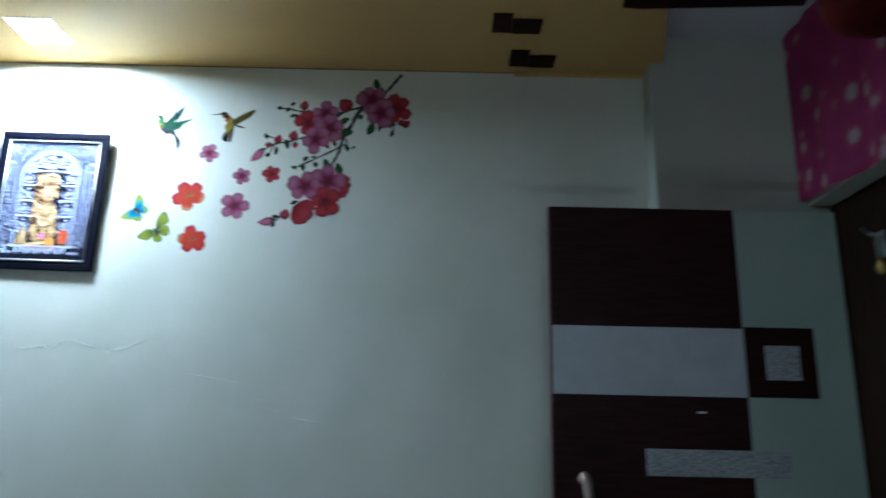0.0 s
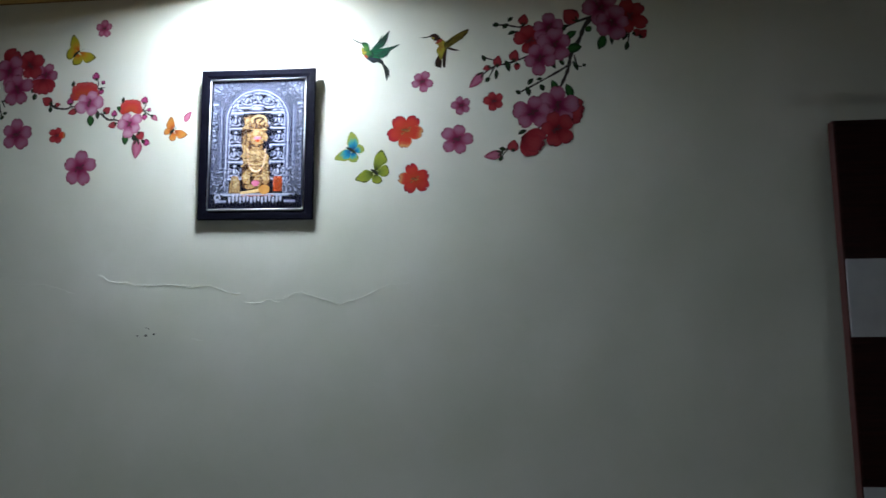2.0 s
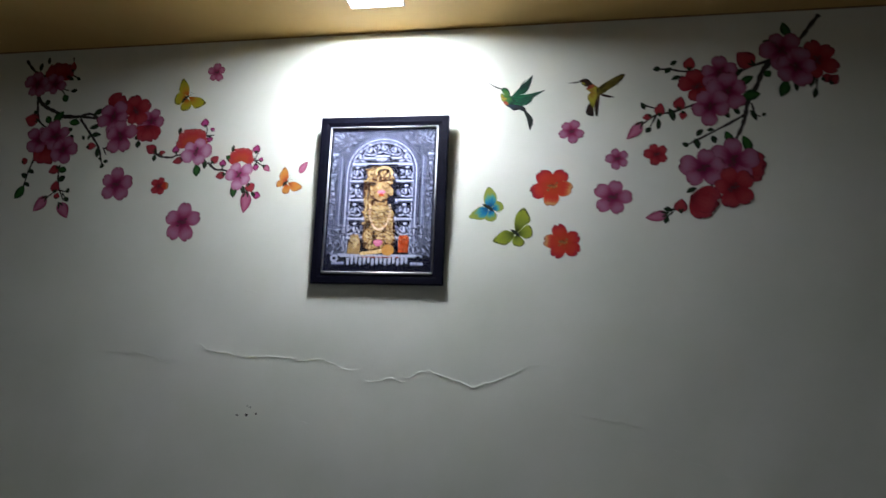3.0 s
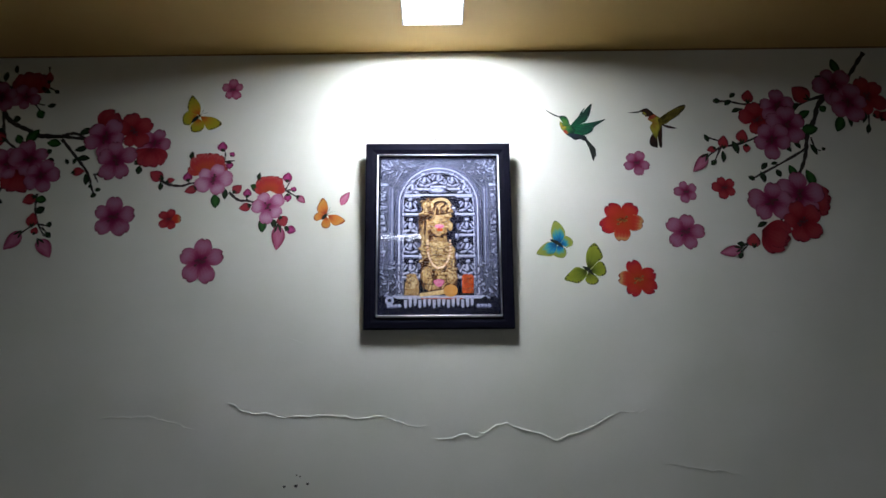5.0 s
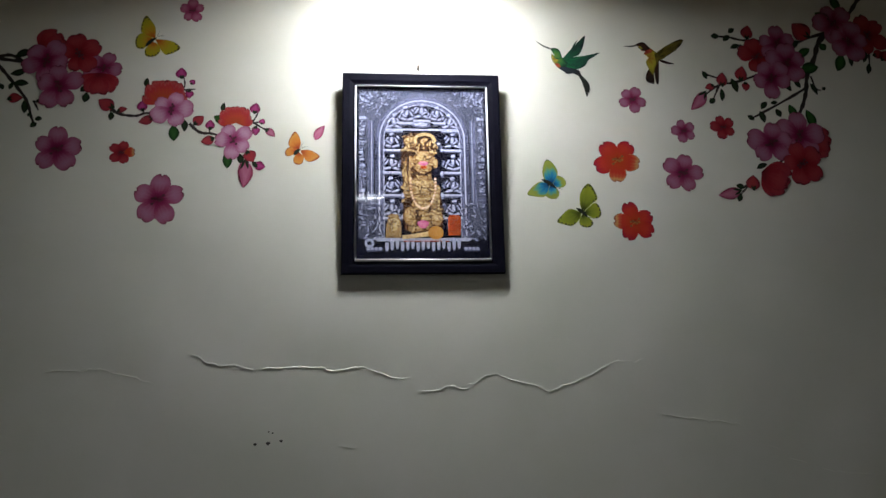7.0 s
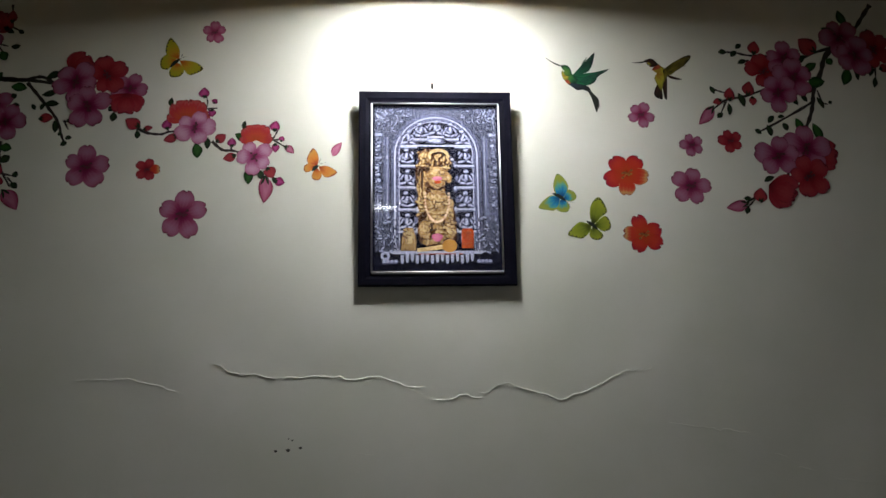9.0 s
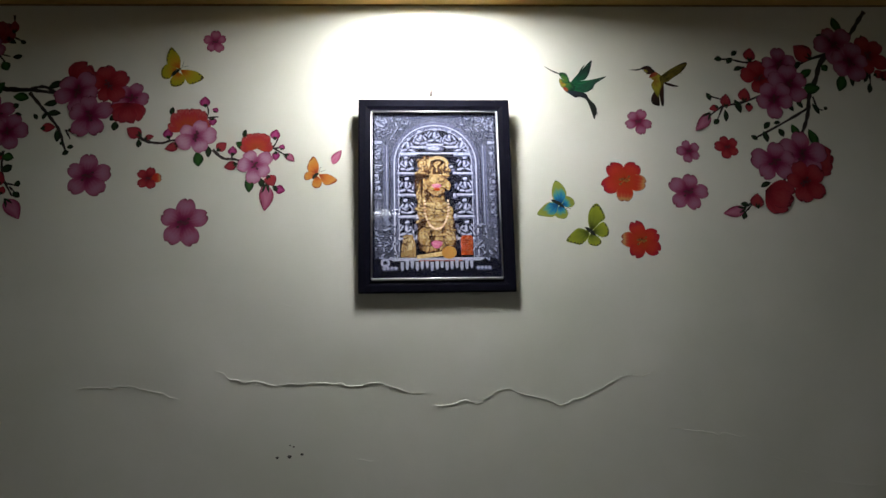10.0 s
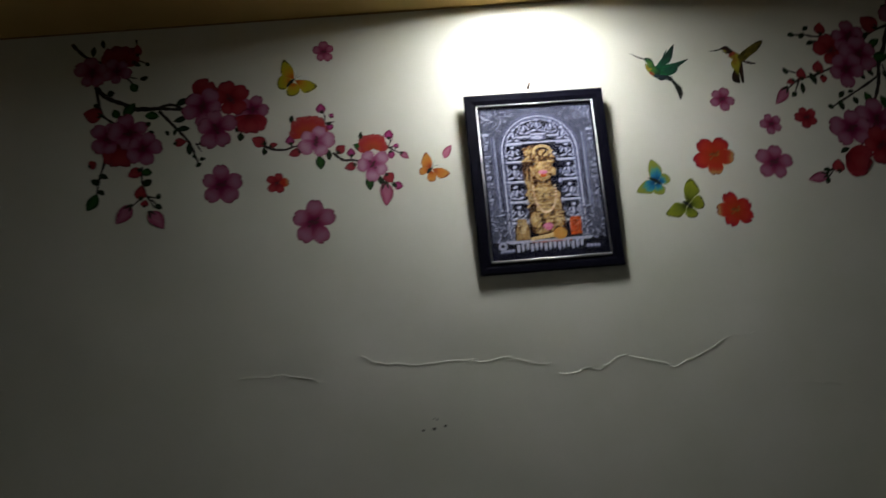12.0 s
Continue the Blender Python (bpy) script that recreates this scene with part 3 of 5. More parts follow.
ridge([(-0.1940, 1.4650), (-0.1670, 1.4600), (-0.1490, 1.4600)], 0.0014, 0.0010)
ridge([(-0.3810, 1.8210), (-0.3540, 1.8160), (-0.3300, 1.8040)], 0.0012, 0.0009)
ridge([(-0.8880, 1.6940), (-0.8510, 1.6980)], 0.0012, 0.0009)
for sx, sz, sr in ((-0.365, 1.474, 0.0035), (-0.338, 1.475, 0.0045), (-0.311, 1.479, 0.0035), (-0.329, 1.496, 0.0022), (-0.337, 1.499, 0.0018)):
    bm = bmesh.new()
    vs = [bm.verts.new((sx + sr * math.cos(a) * (1 + 0.25 * math.sin(3 * a)), -0.0006, sz + sr * 0.8 * math.sin(a))) for a in (2 * math.pi * k / 12 for k in range(12))]
    bm.faces.new(vs)
    part("dirt_spot", bm, STAIN, wall_north)
nail = thing("nail", "small rusty nail in the wall above the picture", "nail", at=(0.004, 0, 2.343))
bm = bmesh.new()
tube(bm, [(0, 0.002, 0), (0, -0.018, 0.004), (0, -0.020, 0.005)], [0.003, 0.003, 0.006], 8)
part("shank", bm, NAIL, nail)

# ---- the framed picture ----
FW, FH, TILT = 0.3735, 0.484, 2.1
picture = thing("picture_frame", "black lacquered picture frame with silver bead, leaning off the wall", "picture")
picture.matrix_world = pose(0.0029, -0.0042, 1.8345, TILT, 0, 0) @ pose(0, 0, 0, 0, 0.7, 0)
RAIL, DEEP = 0.0315, 0.0085
# local: x across, z up, front at y = -DEEP


def rail(x_out0, z_out0, x_out1, z_out1, x_in0, z_in0, x_in1, z_in1):
    """One mitred moulding: back edge, raised outer edge, falling towards the glass."""
    bm = bmesh.new()
    steps = ((0.0, 0.0032), (0.0, -DEEP * 0.85), (0.08, -DEEP), (0.55, -DEEP * 0.95), (0.8, -DEEP * 0.72), (1.0, -DEEP * 0.72), (1.0, 0.0032))
    ends = []
    for (xo, zo), (xi, zi) in (((x_out0, z_out0), (x_in0, z_in0)), ((x_out1, z_out1), (x_in1, z_in1))):
        ends.append([bm.verts.new((xo + (xi - xo) * s, d, zo + (zi - zo) * s)) for s, d in steps])
    n = len(steps)
    for k in range(n):
        bm.faces.new((ends[0][k], ends[0][(k + 1) % n], ends[1][(k + 1) % n], ends[1][k]))
    bm.faces.new(ends[0][::-1])
    bm.faces.new(ends[1])
    bmesh.ops.recalc_face_normals(bm, faces=bm.faces)
    return bm


hw = FW / 2
oc = [(-hw, 0), (hw, 0), (hw, FH), (-hw, FH)]
ic = [(-hw + RAIL, RAIL), (hw - RAIL, RAIL), (hw - RAIL, FH - RAIL), (-hw + RAIL, FH - RAIL)]
for i in range(4):
    j = (i + 1) % 4
    part("rail", rail(*oc[i], *oc[j], *ic[i], *ic[j]), BLACK_FRAME, picture)
for i in range(4):
    j = (i + 1) % 4
    bm = bmesh.new()
    a, b = ic[i], ic[j]
    tube(bm, [(a[0], -DEEP * 0.68, a[1]), (b[0], -DEEP * 0.68, b[1])], 0.0036 if i == 0 else 0.0019, 10)
    part("bead", bm, SILVER, picture, "thin silver bead")
PW, PH = hw - RAIL, FH - 2 * RAIL
part("backing", box(bmesh.new(), -PW - 0.004, PW + 0.004, 0.0, 0.003, RAIL - 0.004, FH - RAIL + 0.004), DARK_WOOD, picture)
art = part("print", box(bmesh.new(), -PW, PW, -0.0025, -0.0002, RAIL, FH - RAIL), NAVY, picture, "dark blue print of a carved shrine with a golden shape")
pane = part("glass", box(bmesh.new(), -PW, PW, -0.0052, -0.0044, RAIL, FH - RAIL), GLASS, picture, "clear picture glass")
pane.visible_shadow = False


def flat(name, outline, mat, depth, label=""):
    """A flat printed shape on the picture: outline of (x, z) from the picture's lower middle."""
    bm = bmesh.new()
    bm.faces.new([bm.verts.new((x, -0.0025 - 0.00012 * depth, RAIL + z)) for x, z in outline])
    bmesh.ops.recalc_face_normals(bm, faces=bm.faces)
    part(name, bm, mat, art, label)


def ellipse(cx, cz, rx, rz, n=18, wob=0.0, ph=0.0):
    return [(cx + rx * math.cos(2 * math.pi * k / n) * (1 + wob * math.sin(3 * 2 * math.pi * k / n + ph)), cz + rz * math.sin(2 * math.pi * k / n)) for k in range(n)]


def arch_band(cx, cz, r_in, r_out, foot, mat, depth, squash=1.0):
    """A round arch with straight legs down to foot."""
    n = 24
    ring = [(math.cos(math.pi * k / n), math.sin(math.pi * k / n) * squash) for k in range(n + 1)]
    bm = bmesh.new()
    y = -0.0025 - 0.00012 * depth
    o = [bm.verts.new((cx + r_out, y, RAIL + foot))] + [bm.verts.new((cx + r_out * c, y, RAIL + cz + r_out * s)) for c, s in ring] + [bm.verts.new((cx - r_out, y, RAIL + foot))]
    i = [bm.verts.new((cx + r_in, y, RAIL + foot))] + [bm.verts.new((cx + r_in * c, y, RAIL + cz + r_in * s)) for c, s in ring] + [bm.verts.new((cx - r_in, y, RAIL + foot))]
    for k in range(len(o) - 1):
        bm.faces.new((o[k], o[k + 1], i[k + 1], i[k]))
    bmesh.ops.recalc_face_normals(bm, faces=bm.faces)
    part("arch", bm, mat, art)


# carved shrine: pillars, arches, niches with plain rounded shapes
rnd = random.Random(5)
CZ = 0.288


def lump(cx, cz, rx, rz, depth, k=0, pale=True):
    """A plain rounded carving: dark surround, grey body, pale upper face."""
    flat("hollow", ellipse(cx + rx * 0.12, cz - rz * 0.14, rx * 1.22, rz * 1.2, 12, 0.1, k), NAVY, depth - 0.5)
    flat("carving", ellipse(cx, cz, rx, rz, 14, 0.14, k), CARVED, depth)
    if pale:
        flat("carving", ellipse(cx - rx * 0.08, cz + rz * 0.18, rx * 0.72, rz * 0.64, 10, 0.2, k + 1), CARVED_PALE, depth + 1)


def relief(strokes, depth, mats):
    """Printed relief of short rounded strokes (x, z, half length, half width, angle): dark surround, body and lit upper side, joined tone by tone."""
    for tone, (mat, grow, lift, thin, near) in enumerate(zip(mats, (0.0011, 0.0, 0.0), (-0.0006, 0.0, 0.0006), (1.0, 1.0, 0.48), (0.80, 1.0, 0.86))):
        bm = bmesh.new()
        for k, (cx, cz, l, t, a) in enumerate(strokes):
            c, q, y = math.cos(a), math.sin(a), -0.0025 - 0.00012 * (depth + 0.9 * k / len(strokes) + 0.04 * tone)
            ll, tt = l * (near if tone == 2 else 1.0) + grow, t * thin + grow
            ring = [(ll * math.copysign(abs(math.cos(b)) ** 0.7, math.cos(b)), tt * math.copysign(abs(math.sin(b)) ** 0.8, math.sin(b))) for b in (2 * math.pi * m / 12 for m in range(12))]
            f = bm.faces.new([bm.verts.new((cx + u * c - v * q - (0.0003 if tone == 2 else 0), y, RAIL + cz + lift + u * q + v * c)) for u, v in ring])
            f.normal_update()
            if f.normal.y > 0:
                f.normal_flip()
        part(("surround", "carving", "highlight")[tone], bm, mat, art)


STONE_TONES = (NAVY, CARVED, CARVED_PALE)
GOLD_TONES = (GOLD_DARK, GOLD_PRINT, GOLD_PALE)


def scatter(x0, x1, z0, z1, count, l, t, seed, keep=None):
    r = random.Random(seed)
    made = []
    while len(made) < count:
        x, z = r.uniform(x0, x1), r.uniform(z0, z1)
        if keep is None or keep(x, z):
            made.append((x, z, l * r.uniform(0.6, 1.3), t * r.uniform(0.7, 1.25), r.uniform(0, math.pi)))
    return made


arch = [(0.106 * math.cos(math.pi * k / 24), CZ + 0.104 * math.sin(math.pi * k / 24)) for k in range(25)]
flat("spandrel", [(-0.154, 0.30), (-0.154, 0.420), (0.154, 0.420), (0.154, 0.30)], STONE_SHADE, 0.4)
flat("niche_ground", arch + [(-0.106, 0.05), (0.106, 0.05)], NAVY, 2)
for s in (-1, 1):
    # column of stacked drums beside a smooth shaft
    flat("pillar", [(s * 0.112, 0.050), (s * 0.152, 0.050), (s * 0.152, 0.345), (s * 0.112, 0.345)], STONE_SHADE, 1)
    for x0, x1, mat in ((0.1135, 0.1165, CARVED), (0.1175, 0.1190, CARVED_PALE), (0.1205, 0.1265, CARVED), (0.1385, 0.1415, CARVED), (0.1440, 0.1465, CARVED)):
        flat("shaft", [(s * x0, 0.120), (s * x1, 0.120), (s * x1, 0.335), (s * x0, 0.335)], mat, 2)
    for z, h, mat in ((0.338, 0.007, CARVED_PALE), (0.327, 0.004, CARVED), (0.288, 0.004, CARVED), (0.281, 0.003, CARVED_PALE), (0.206, 0.004, CARVED_PALE), (0.198, 0.004, CARVED), (0.140, 0.005, CARVED)):
        flat("drum_ring", [(s * 0.1300, z), (s * 0.1515, z), (s * 0.1515, z + h), (s * 0.1300, z + h)], mat, 3)
    for z in (0.312, 0.302, 0.256, 0.240, 0.224, 0.180, 0.164):
        lump(s * (0.1405 + 0.002 * math.sin(z * 300)), z, 0.0075, 0.0062, 4, int(z * 1000), True)
    # carved scrolls in the spandrel corner
    for k in range(9):
        a = k * 0.9 + (0.3 if s > 0 else 0.0)
        rr = 0.004 + 0.0021 * k
        lump(s * (0.128 + rr * math.cos(a)), 0.383 + rr * math.sin(a) * 1.1, 0.0042, 0.0036, 3, k, k % 2 == 0)
    for k in range(4):
        flat("scroll", [(s * (0.104 + 0.011 * k), 0.400 - 0.005 * k), (s * (0.112 + 0.011 * k), 0.410 - 0.004 * k), (s * (0.114 + 0.011 * k), 0.407 - 0.004 * k), (s * (0.107 + 0.011 * k), 0.397 - 0.005 * k)], CARVED_PALE if k % 2 else CARVED, 5)
    for x0, z0, x1, z1 in ((0.150, 0.350, 0.147, 0.415), (0.143, 0.350, 0.1405, 0.372)):
        flat("scroll", [(s * x0, z0), (s * x0, z1), (s * x1, z1), (s * x1, z0)], CARVED, 4)
    relief([(s * x, z, l, t, a) for x, z, l, t, a in scatter(0.060, 0.151, 0.350, 0.413, 42, 0.0058, 0.0021, 31 + s, lambda x, z: math.hypot(x, z - CZ) > 0.117)], 3.2, STONE_TONES)
    flat("cornice", [(s * 0.002, 0.4155), (s * 0.152, 0.4155), (s * 0.152, 0.4185), (s * 0.002, 0.4185)], CARVED, 4)
    for k in range(7):
        lump(s * (0.010 + 0.013 * k), 0.409 + 0.001 * (k % 2), 0.0050, 0.0026, 4, k, False)
arch_band(0, CZ, 0.103, 0.110, 0.05, CARVED, 3, 0.98)
arch_band(0, CZ, 0.098, 0.102, 0.05, CARVED_PALE, 4, 0.98)
arch_band(0, CZ, 0.091, 0.097, 0.05, CARVED, 4, 0.98)
arch_band(0, CZ, 0.0885, 0.0905, 0.05, CARVED_PALE, 5, 0.98)
for s in (-1, 1):
    for k in range(34):
        flat("notch", [(s * 0.1035, 0.062 + 0.0066 * k), (s * 0.1095, 0.0645 + 0.0066 * k), (s * 0.1095, 0.0662 + 0.0066 * k), (s * 0.1035, 0.0637 + 0.0066 * k)], NAVY, 5)


def niche_shape(cx, cz, k, size=1.0):
    """A plain carving in a niche: crossed rounded bars and a knob, on a pale ledge."""
    w = 0.0175 * size
    lean, flip = 0.25 * math.sin(k * 2.3), 1 if k % 2 else -1
    bars = [(0.0, 0.001, 0.0085, 0.0052, 1.45 + lean), (-0.0095, 0.002, 0.0075, 0.0026, 1.0), (0.0095, 0.001, 0.0075, 0.0026, 2.1),
            (-0.0070, -0.0100, 0.0095, 0.0034, 0.25 * flip), (0.0080, -0.0105, 0.0090, 0.0034, -0.30 * flip), (flip * 0.0045, -0.0035, 0.0070, 0.0024, flip * 0.6),
            (-flip * 0.0125, 0.0075, 0.0045, 0.0022, flip * 0.9), (lean * 0.008, 0.0145, 0.0050, 0.0048, 0.3), (flip * 0.0135, -0.0055, 0.0042, 0.0024, 1.3)]
    relief([(cx + x * size, cz + z * size, l * size, t * size, a) for x, z, l, t, a in bars], 4, STONE_TONES)
    flat("ledge", [(cx - w, cz - 0.0212 * size), (cx + w, cz - 0.0212 * size), (cx + w, cz - 0.0168 * size), (cx - w, cz - 0.0168 * size)], CARVED_PALE, 8)
    flat("ledge", [(cx - w, cz - 0.0240 * size), (cx + w, cz - 0.0240 * size), (cx + w, cz - 0.0218 * size), (cx - w, cz - 0.0218 * size)], CARVED, 8)


for s in (-1, 1):
    for k in range(4):
        niche_shape(s * 0.0715, 0.285 - 0.0545 * k, k + (s > 0) * 3, 1.2)
    lump(s * 0.068, 0.083, 0.014, 0.017, 4, 2)
for k, (cx, cz) in enumerate(((-0.066, 0.333), (-0.036, 0.352), (0.0, 0.358), (0.036, 0.352), (0.066, 0.333))):
    niche_shape(cx, cz, k + 1, 1.18)
flat("ledge", [(-0.086, 0.311), (0.086, 0.311), (0.086, 0.3155), (-0.086, 0.3155)], CARVED_PALE, 8)
lump(0.0, 0.325, 0.024, 0.008, 9, 4)
for k in range(15):
    a = math.radians(10 + 11.5 * k)
    lump(0.047 * math.cos(a), 0.255 + 0.042 * math.sin(a), 0.0055, 0.0045, 6, k, k % 2 == 0)
for s in (-1, 1):
    relief([(s * x, z, l, t, a) for x, z, l, t, a in scatter(0.088, 0.148, 0.046, 0.135, 46, 0.0060, 0.0024, 11 + s)], 6, STONE_TONES)
    relief([(s * x, z, l, t, a) for x, z, l, t, a in scatter(0.134, 0.149, 0.145, 0.335, 30, 0.0050, 0.0020, 21 + s)], 5, STONE_TONES)
    for k in range(6):
        lump(s * (0.046 + 0.004 * (k % 2)), 0.10 + 0.026 * k, 0.005, 0.009, 4, k, k % 2 == 0)
# dark printed margin round the picture
for x0, x1, z0, z1 in ((-PW + 0.0005, PW - 0.0005, 0.4105, PH - 0.0005), (-PW + 0.0005, PW - 0.0005, 0.0005, 0.0100), (-PW + 0.0005, -0.1475, 0.0105, 0.4100), (0.1475, PW - 0.0005, 0.0105, 0.4100)):
    flat("margin", [(x0, z0), (x1, z0), (x1, z1), (x0, z1)], NAVY, 11)
# golden plain form in the middle: a stack of rounded folds
FORM = [(-0.040, 0.070), (-0.012, 0.062), (0.030, 0.064), (0.046, 0.078), (0.047, 0.105), (0.044, 0.138), (0.040, 0.160), (0.030, 0.180), (0.021, 0.196), (0.023, 0.222), (0.025, 0.250), (0.034, 0.266), (0.032, 0.284), (0.016, 0.300), (-0.006, 0.304), (-0.026, 0.307), (-0.044, 0.296), (-0.043, 0.272), (-0.050, 0.258), (-0.050, 0.215), (-0.045, 0.190), (-0.049, 0.170), (-0.042, 0.148), (-0.046, 0.118), (-0.047, 0.090)]
flat("golden_form", FORM, GOLD_DARK, 9, "plain golden shape")
for cx, cz, rx, rz, k in ((0.0, 0.168, 0.028, 0.034, 0), (-0.001, 0.125, 0.026, 0.018, 1), (-0.036, 0.205, 0.009, 0.034, 2), (-0.035, 0.162, 0.010, 0.016, 3), (-0.030, 0.104, 0.014, 0.022, 4), (0.031, 0.140, 0.010, 0.024, 5), (0.032, 0.098, 0.013, 0.018, 6), (0.006, 0.092, 0.012, 0.014, 7), (-0.020, 0.074, 0.016, 0.008, 8), (0.003, 0.243, 0.026, 0.018, 9), (0.002, 0.222, 0.020, 0.016, 10), (-0.026, 0.284, 0.016, 0.015, 11), (0.030, 0.230, 0.007, 0.012, 12), (-0.030, 0.235, 0.009, 0.014, 13), (0.034, 0.165, 0.007, 0.014, 14)):
    flat("golden_fold", ellipse(cx, cz, rx, rz, 16, 0.10, k), GOLD_PRINT, 10 + k % 3)
    flat("golden_fold", ellipse(cx - rx * 0.1, cz + rz * 0.2, rx * 0.6, rz * 0.5, 12, 0.15, k), GOLD_PALE, 13)
# fine printed creases, highlights and beadwork over the golden form
def in_form(x, z):
    inside = False
    for (xa, za), (xb, zb) in zip(FORM, FORM[1:] + FORM[:1]):
        if (za > z) != (zb > z) and x < xa + (z - za) / (zb - za) * (xb - xa):
            inside = not inside
    return inside


relief(scatter(-0.047, 0.045, 0.066, 0.304, 80, 0.0080, 0.0032, 41, in_form), 13.2, GOLD_TONES)
relief(scatter(-0.047, 0.045, 0.066, 0.304, 60, 0.0038, 0.0017, 43, in_form), 14.2, GOLD_TONES)
relief(scatter(-0.084, -0.052, 0.056, 0.104, 9, 0.0055, 0.0024, 47), 12.5, GOLD_TONES)
for row, (z, x0, x1) in enumerate(((0.262, -0.026, 0.030), (0.150, -0.024, 0.022), (0.112, -0.040, 0.040), (0.186, -0.020, 0.024))):
    for k in range(11):
        flat("golden_bead", ellipse(x0 + (x1 - x0) * k / 10, z - 0.006 * math.sin(math.pi * k / 10), 0.0021, 0.0024, 7), GOLD_PALE, 15.25)
for gap in ([(-0.034, 0.196), (-0.030, 0.240), (-0.034, 0.262), (-0.037, 0.240), (-0.037, 0.205)], [(0.012, 0.106), (0.020, 0.120), (0.019, 0.142), (0.014, 0.128)], [(-0.014, 0.092), (-0.010, 0.112), (-0.015, 0.122), (-0.019, 0.104)]):
    flat("golden_gap", gap, GOLD_DARK, 15.25)
flat("rose_mark", ellipse(0.002, 0.230, 0.012, 0.0055, 12), PINK_PRINT, 15)
flat("rose_mark", ellipse(0.003, 0.221, 0.008, 0.0040, 12), ORANGE_PRINT, 16)
for k in range(26):
    a = math.pi * (0.92 + 1.16 * k / 25)
    flat("garland_bead", ellipse(0.001 + 0.029 * math.cos(a), 0.178 + 0.056 * math.sin(a), 0.0030, 0.0030, 7), GARLAND, 16)
n = 14
outer = [(0.006 + 0.026 * math.cos(a), 0.287 + 0.019 * math.sin(a)) for a in (math.pi * (-0.15 + 1.3 * k / n) for k in range(n + 1))]
inner = [(0.006 + 0.019 * math.cos(a), 0.286 + 0.012 * math.sin(a)) for a in (math.pi * (-0.15 + 1.3 * k / n) for k in range(n + 1))]
flat("curl", outer + inner[::-1], GOLD_PALE, 15)
flat("rose_patch", ellipse(0.0, 0.084, 0.013, 0.010, 12, 0.2), PINK_PRINT, 15)
flat("gold_block", [(-0.086, 0.053), (-0.050, 0.052), (-0.050, 0.085), (-0.058, 0.108), (-0.076, 0.108), (-0.084, 0.085)], GOLD_PRINT, 10)
flat("gold_block", ellipse(-0.067, 0.084, 0.011, 0.016, 12, 0.15), GOLD_PALE, 12)
flat("orange_block", [(0.058, 0.058), (0.086, 0.058), (0.087, 0.100), (0.082, 0.106), (0.062, 0.106), (0.058, 0.100)], ORANGE_PRINT, 10, "orange block")
relief([(0.066, 0.090, 0.006, 0.003, 1.2), (0.078, 0.086, 0.007, 0.003, 2.0), (0.070, 0.072, 0.009, 0.003, 0.2), (0.076, 0.098, 0.005, 0.003, 0.1), (0.080, 0.066, 0.005, 0.003, 1.5)], 11, (GOLD_DARK, ORANGE_PRINT, ORANGE_PRINT))
flat("club", [(-0.048, 0.049), (0.018, 0.056), (0.018, 0.068), (-0.030, 0.060), (-0.048, 0.058)], GOLD_PALE, 16)
flat("golden_ball", ellipse(0.029, 0.064, 0.0178, 0.0158, 18), GOLD_BALL, 17, "plain golden ball")
flat("plinth", [(-0.105, 0.044), (0.105, 0.044), (0.116, 0.052), (-0.116, 0.052)], CARVED_PALE, 9)
flat("red_line", [(-0.045, 0.0435), (0.060, 0.0435), (0.060, 0.0455), (-0.045, 0.0455)], ORANGE_PRINT, 10)
for k in range(15):
    flat("tassel", [(-0.083 + 0.0118 * k + dx, 0.0215 + 0.003 * (k % 3) + dz) for dx, dz in ((-0.0042, 0.020), (-0.0036, 0.004), (-0.001, -0.002), (0.0022, 0.0), (0.0036, 0.006), (0.0042, 0.020))], CARVED_PALE, 10)
for s in (-1, 1):
    for k in range(4):
        lump(s * (0.098 + 0.009 * k), 0.026, 0.0055, 0.0060, 9, k)
flat("seal", ellipse(-0.123, 0.040, 0.0110, 0.0110, 20), CARVED_PALE, 12, "small white round seal")
flat("seal_centre", ellipse(-0.123, 0.040, 0.0052, 0.0044, 12), NAVY, 13)

# ---- vinyl stickers on the wall ----
FILM = 0.00008          # thickness of one layer of film


PETAL_ROWS = (0.0, 0.10, 0.22, 0.36, 0.50, 0.64, 0.78, 0.88, 0.94, 0.975, 1.0)
PETAL_COLS = (-1.0, -0.88, -0.6, -0.3, 0.0, 0.3, 0.6, 0.88, 1.0)


